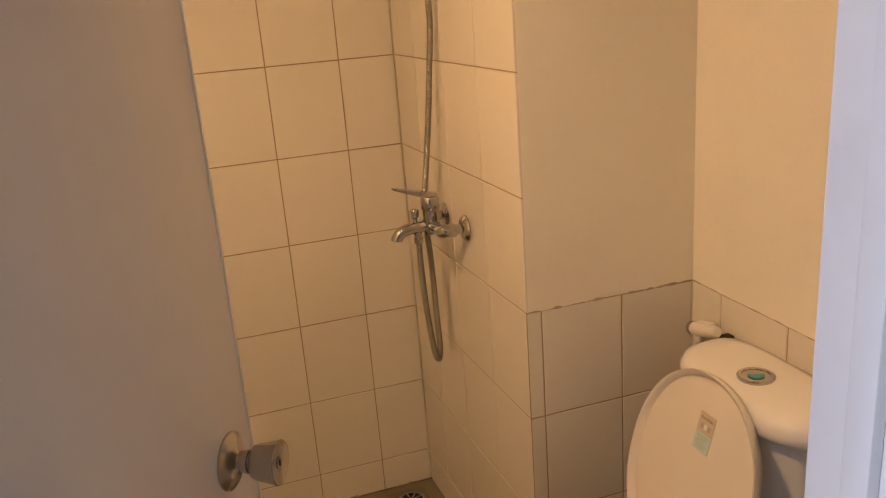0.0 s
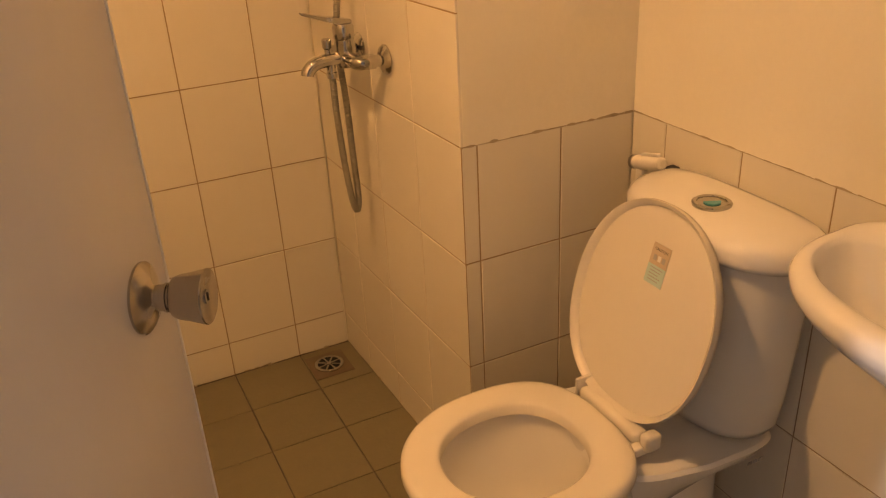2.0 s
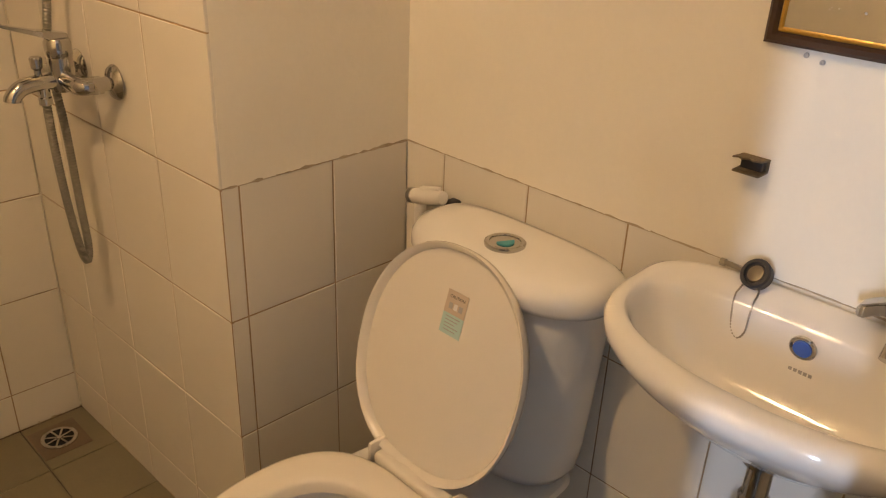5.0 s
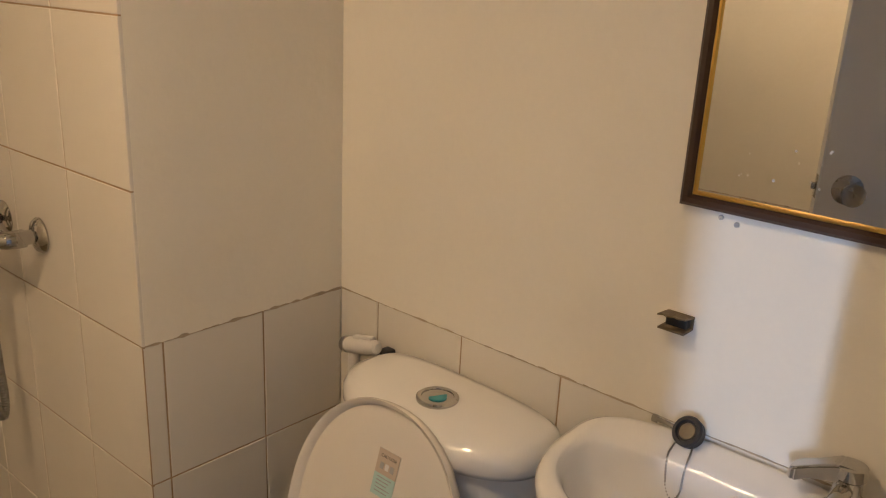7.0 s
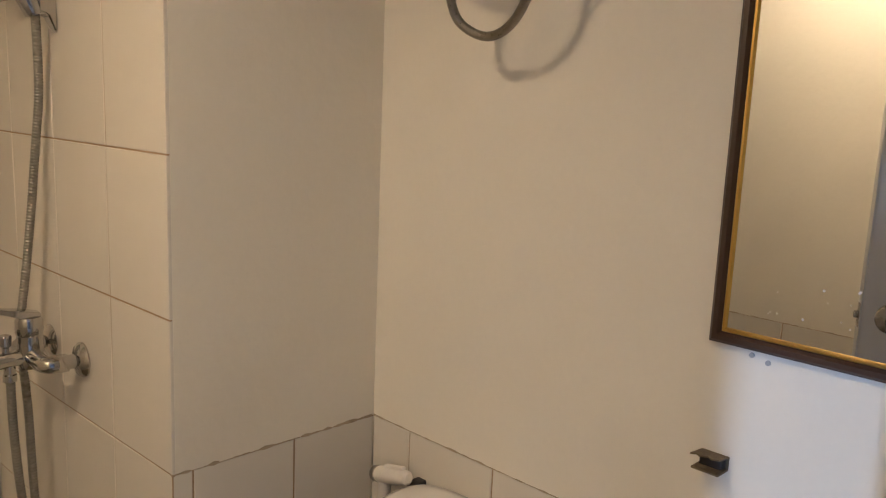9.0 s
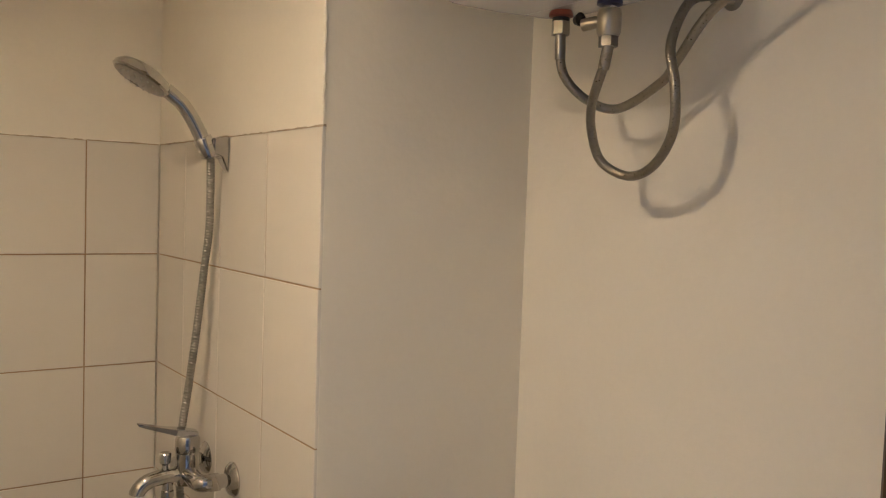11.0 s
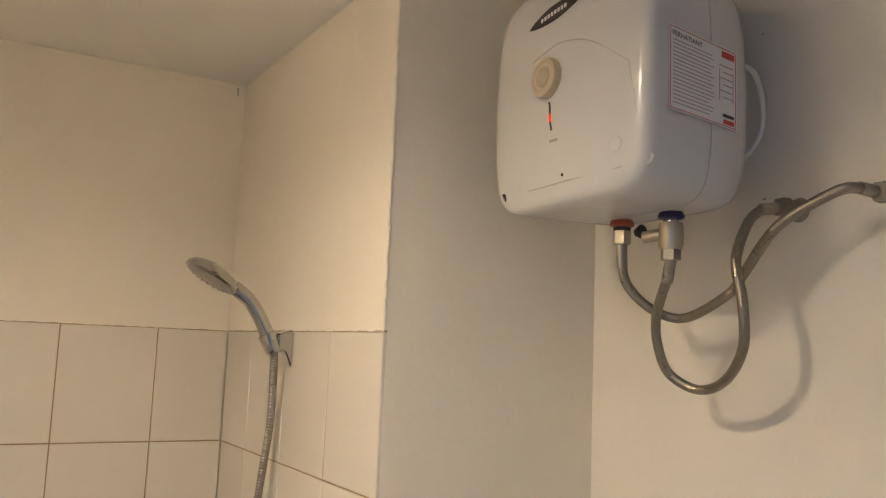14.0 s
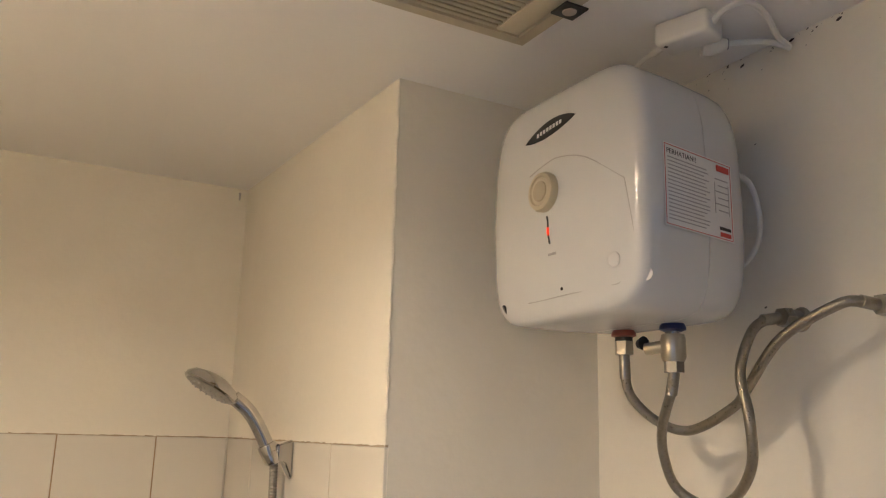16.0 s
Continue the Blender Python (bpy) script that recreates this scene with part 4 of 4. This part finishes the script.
def heater_cable():
    th = thing("heater_cable", pose(0, 0, 0), "white power cable hanging behind the heater", "cable")
    part("cable", tube([(-0.06, -0.352, 2.005), (-0.028, -0.368, 1.992), (-0.012, -0.371, 1.945), (-0.012, -0.366, 1.905), (-0.016, -0.345, 1.878), (-0.03, -0.325, 1.868)], 0.0042), WHITEPLASTIC, th)
    return th


heater_cable()


def power_socket():
    th = thing("power_socket", pose(-0.156, -0.385, CEIL_Z), "white surface socket box under the ceiling with plug and cables", "socket")
    turn = pose(0, 0, 0, 0, 0, 17)
    body = part("socket_box", box(-0.024, 0.024, -0.043, 0.038, -0.036, -0.001, 0.007, 3), WHITEPLASTIC, th, "", turn)
    part("red_switch", lathe([(0.0, 0.0), (0.0045, 0.0), (0.0045, 0.002), (0.0, 0.002)], 14, "X"), RED, body, "small red neon", pose(0.0238, 0.002, -0.018))
    for y in (-0.013, -0.022):
        part("socket_hole", lathe([(0.0, 0.0), (0.0022, 0.0), (0.0022, 0.001), (0.0, 0.001)], 10, "X"), INK, body, "", pose(0.0238, y, -0.016))
    part("screw", lathe([(0.0, -0.0005), (0.003, -0.0005), (0.003, 0.0), (0.0, 0.0)], 12), INK, body, "", pose(-0.012, 0.025, -0.0358))
    part("plug", lathe([(0.0, 0.0), (0.016, 0.0), (0.017, 0.012), (0.012, 0.024), (0.006, 0.036), (0.0, 0.036)], 20, "X"), WHITEPLASTIC, th, "", pose(0.040, 0.010, -0.022, 0, 0, -38))
    for k in range(4):
        part("plug_rib", lathe([(0.0070, -0.001), (0.0082, 0.0), (0.0070, 0.001)], 14, "X"), GREYINK, th, "", pose(0.040 + (0.022 + 0.0045 * k) * 0.788, 0.010 - (0.022 + 0.0045 * k) * 0.616, -0.022, 0, 0, -38))
    part("cable", tube([(-0.004, 0.040, -0.022), (-0.002, 0.062, -0.024), (-0.004, 0.090, -0.030), (0.0, 0.118, -0.052), (0.006, 0.140, -0.085), (0.008, 0.150, -0.102)], 0.0042), WHITEPLASTIC, th)
    part("cable_sleeve", tube([(-0.004, 0.036, -0.022), (-0.003, 0.050, -0.023), (-0.002, 0.062, -0.024)], 0.0062, 0.006), WHITEPLASTIC, th)
    part("cable", tube([(0.008, -0.040, -0.018), (0.000, -0.068, -0.014), (0.012, -0.090, -0.010), (0.040, -0.088, -0.008), (0.085, -0.072, -0.010), (0.118, -0.056, -0.016), (0.150, -0.050, -0.020)], 0.0045), WHITEPLASTIC, th)
    part("cable", tube([(0.066, -0.010, -0.022), (0.092, -0.029, -0.020), (0.120, -0.046, -0.020), (0.150, -0.050, -0.022)], 0.0045), WHITEPLASTIC, th)
    return th


power_socket()


def exhaust_fan():
    x0, x1, y0, y1 = -0.675, -0.320, -0.585, -0.230
    th = thing("exhaust_fan", pose((x0 + x1) / 2, (y0 + y1) / 2, CEIL_Z), "beige square ceiling exhaust fan with louvred cover", "exhaust fan")
    w = (x1 - x0) / 2
    rim = [(-w, -w, 2 * w, 0.035), (-w, w - 0.035, 2 * w, 0.035)]
    def shell(z, i):
        return [Vector((-w + i, -w + i, z)), Vector((w - i, -w + i, z)), Vector((w - i, w - i, z)), Vector((-w + i, w - i, z))]
    part("cover", loft([shell(0.0, 0.0), shell(-0.010, 0.0), shell(-0.026, 0.014), shell(-0.028, 0.034), shell(-0.020, 0.036), shell(-0.016, 0.036)]), BEIGE, th, "", None, False)
    n = 26
    for k in range(n):
        y = -w + 0.042 + (2 * w - 0.084) * k / (n - 1)
        part("slat", box(-w + 0.037, w - 0.075, y - 0.0035, y + 0.0035, -0.027, -0.018, 0.001, 1), BEIGEDARK, th, "", None, False)
    part("side_panel", box(w - 0.074, w - 0.037, -w + 0.037, w - 0.037, -0.0275, -0.016, 0.002), BEIGE, th)
    part("badge", box(-0.018, 0.018, -0.017, 0.017, -0.0015, 0.0015, 0.0006), BLACK, th, "square black badge", pose(w - 0.022, 0.045, -0.029, 0, 0, 0))
    part("badge_mark", lathe([(0.0, -0.0028), (0.009, -0.0028), (0.010, -0.001), (0.0, -0.001)], 20), TANINK, th, "", pose(w - 0.022, 0.045, -0.029))
    return th


exhaust_fan()


def ceiling_lamp():
    th = thing("ceiling_lamp", pose(LAMP[0], LAMP[1], CEIL_Z), "round surface-mounted ceiling downlight with a glowing warm diffuser", "lamp")
    part("base_plate", lathe([(0.0, 0.0), (0.070, 0.0), (0.070, -0.004), (0.0, -0.004)], 40), WHITEPLASTIC, th)
    part("can", lathe([(0.043, -0.004), (0.060, -0.004), (0.060, -0.026), (0.056, -0.028), (0.043, -0.027), (0.043, -0.004)], 40), WHITEPLASTIC, th, "white cylindrical can")
    part("diffuser", lathe([(0.0, -0.006), (0.034, -0.006), (0.034, -0.011), (0.0, -0.013)], 40), BULBGLASS, th, "glowing warm white diffuser")
    # glowing ring added round the can to brighten the ceiling, not a known part
    part("glass_collar", lathe([(0.062, -0.004), (0.088, -0.004), (0.088, -0.012), (0.080, -0.020), (0.062, -0.020), (0.062, -0.004)], 40), CEILGLOW, th, "faintly glowing unseen ring added to brighten the ceiling")
    return th


ceiling_lamp()


# ---- dirt along the ceiling corner and loose specks ----
def specks():
    rng = random.Random(11)
    bm = bmesh.new()
    spots = [(0.0, -0.362, 2.056, 0.0014), (0.0, -0.363, 1.814, 0.002), (0.0, -0.347, 2.186, 0.0050), (0.0, -0.435, 2.191, 0.0034), (0.0, -0.469, 2.190, 0.0022), (0.0, -0.510, 2.190, 0.0036), (0.0, -0.476, 2.193, 0.0020), (0.0, -0.411, 2.193, 0.0020)]
    for k in range(34):
        spots.append((0.0, -0.25 - rng.random() * 0.33, CEIL_Z - 0.002 - rng.random() ** 3 * 0.05, 0.0006 + rng.random() ** 2 * 0.0012))
    for x, y, z, r in spots:
        b2 = bmesh.ops.create_icosphere(bm, subdivisions=1, radius=r)["verts"]
        sy, sz = 0.8 + rng.random() * 0.9, 0.35 + rng.random() * 0.4
        for v in b2:
            v.co = Vector((v.co.x * 0.25 - 0.0004, y + v.co.y * sy, z + v.co.z * sz - v.co.y * 0.35))
    ob = new("dirt_specks", mesh_of("dirt_specks", bm, DIRT))
    tagged(ob, "dark specks and mould on the wall under the ceiling", "dirt", kind="stuff")
    nail = thing("corner_nail", pose(-0.452, 0.775, 2.185), "small grey nail stub in the shower corner", "nail")
    part("nail_shank", lathe([(0.0, -0.018), (0.002, -0.018), (0.003, 0.0), (0.0, 0.002)], 8), SEAM, nail)


specks()


# ---- rough plaster arris on the pillar ----
def arris():
    rng = random.Random(21)
    bm = bmesh.new()
    z = ROWS_Z[7] + 0.004
    rings = []
    while z < CEIL_Z - 0.002:
        r = 0.0022 + rng.random() * 0.0022
        cx, cy = P.x + 0.0012 + rng.uniform(-0.0008, 0.0008), 0.0012 + rng.uniform(-0.0008, 0.0008)
        rings.append([Vector((cx + r * math.cos(a), cy + r * math.sin(a), z)) for a in (k * math.pi / 4 for k in range(8))])
        z += 0.006 + rng.random() * 0.012
    loft(rings, bm=bm)
    tagged(new("trim", mesh_of("trim", bm, PAINT)), "uneven hand-finished plaster edge of the pillar", "plaster edge", kind="structure")


arris()

# ---- tiles ----
tile_cache = {}


def tile_mesh(w, h, mat):
    key = (round(w, 4), round(h, 4), mat.name)
    if key not in tile_cache:
        g, c, d = 0.0012, 0.0016, T
        a = [Vector((g, 0, g)), Vector((w - g, 0, g)), Vector((w - g, 0, h - g)), Vector((g, 0, h - g))]
        def inset(i, y):
            return [Vector((g + i, y, g + i)), Vector((w - g - i, y, g + i)), Vector((w - g - i, y, h - g - i)), Vector((g + i, y, h - g - i))]
        bm = loft([a, inset(0, -(d - c)), inset(c * 0.4, -(d - c * 0.3)), inset(c, -d)])
        tile_cache[key] = mesh_of("tile", bm, mat, False)
    return tile_cache[key]


rng = random.Random(3)


def tile_field(parent, origin, ang, us, zs, mat=TILE, flat=False):
    """Tiles whose face stands T before the plane through origin; u runs along the direction ang (degrees in plan), faces turned to its right."""
    base = pose(*origin, 0, 0, ang)
    for u0, u1 in zip(us, us[1:]):
        for z0, z1 in zip(zs, zs[1:]):
            ob = new("tile", tile_mesh(u1 - u0, z1 - z0, mat))
            m = base @ pose(u0, rng.uniform(-0.0004, 0.0004), z0, rng.uniform(-0.12, 0.12), 0, rng.uniform(-0.12, 0.12))
            ob.parent = parent
            ob.matrix_world = m


def grout_field(parent, origin, ang, u1, z1, mat=GROUT, u0=0.0, name="grout"):
    ob = part(name, box(u0 + 0.0025, u1 - 0.0025, -0.0045, 0.002, 0.0, z1), mat, parent, "", None, False)
    ob.matrix_world = pose(*origin, 0, 0, ang)


def joint_line(parent, origin, ang, u0, u1, z, seed, heavy):
    """The uneven dirty top edge of a tile field."""
    r = random.Random(seed)
    n = max(6, int((u1 - u0) / 0.012))
    rings = []
    for i in range(n + 1):
        u = u0 + (u1 - u0) * i / n
        h, d = 0.0008 + r.random() ** 2 * 0.0022 * heavy, 0.0052 + r.random() * 0.0012
        zz = z + r.uniform(-0.0006, 0.0006)
        rings.append([Vector((u, 0.0, zz - h)), Vector((u, -d, zz - h * 0.7)), Vector((u, -d, zz + h * 0.7)), Vector((u, 0.0, zz + h))])
    ob = part("top_joint", loft(rings), CAULK, parent)
    ob.matrix_world = pose(*origin, 0, 0, ang)


DADO, FULL = ROWS_Z[:5], ROWS_Z
pang = math.degrees(math.atan2(NORTH, B.x - P.x))
plen = (B - P).length
# east wall: u runs towards -y
eu = [0.0, 0.102, 0.304, 0.505, 0.705, 0.905, 1.1]
# (parent, origin, angle, us, zs)
fields = [
    (wall_east, (T, 0.0, 0.0), -90, eu, DADO),
    (pillar, (P.x, T, 0.0), 0, [0.0, 0.036, 0.229, 0.409], DADO),
    (pillar, (B.x + T, NORTH, 0.0), pang + 180, [0.0, 0.176, 0.378, 0.587, plen], FULL),
    (wall_north, (WEST, NORTH + T, 0.0), 0, [0.0, 0.012, 0.212, 0.412, 0.612, 0.812, -WEST + B.x], FULL),
    (wall_west, (WEST - T, 0.0, 0.0), 90, [0.0, 0.192, 0.392, 0.592, NORTH], FULL),
    (wall_west, (WEST - T, SOUTH, 0.0), 90, [0.0, 0.1, 0.3, 0.5, 0.7, 0.9, 1.1], DADO),
    (wall_south, (0.0, SOUTH - T, 0.0), 180, [0.0, 0.2, 0.4, 0.6, 0.66], DADO),
]
part("corner_joint", box(P.x + 0.0006, P.x + 0.005, 0.0006, 0.005, 0.0, ROWS_Z[4]), GROUT, pillar, "", None, False)
for k, (par, org, ang, us, zs) in enumerate(fields):
    grout_field(par, org, ang, us[-1], zs[-1])
    joint_line(par, org, ang, us[0], us[-1], zs[-1], 20 + k, 2.0 if k == 1 else 1.0)
    tile_field(par, org, ang, us, zs)
    if k in (2, 3):
        joint_line(par, org, ang, us[0], us[-1], 0.003, 40 + k, 2.6)
# floor tiles
fx = [WEST, -1.388, -1.188, -0.988, -0.788, -0.588, -0.388, -0.188, 0.0]
fy = [SOUTH, -1.008, -0.808, -0.608, -0.408, -0.208, -0.008, 0.192, 0.392, 0.591, NORTH]
for x0, x1 in zip(fx, fx[1:]):
    for y0, y1 in zip(fy, fy[1:]):
        if x0 > -0.43 and y0 > 0.0:
            continue
        ob = new("tile", tile_mesh(x1 - x0, y1 - y0, FLOORTILE))
        ob.parent = floor_slab
        ob.matrix_world = Matrix(((1, 0, 0, x0), (0, 0, 1, y0), (0, -1, 0, -T), (0, 0, 0, 1)))
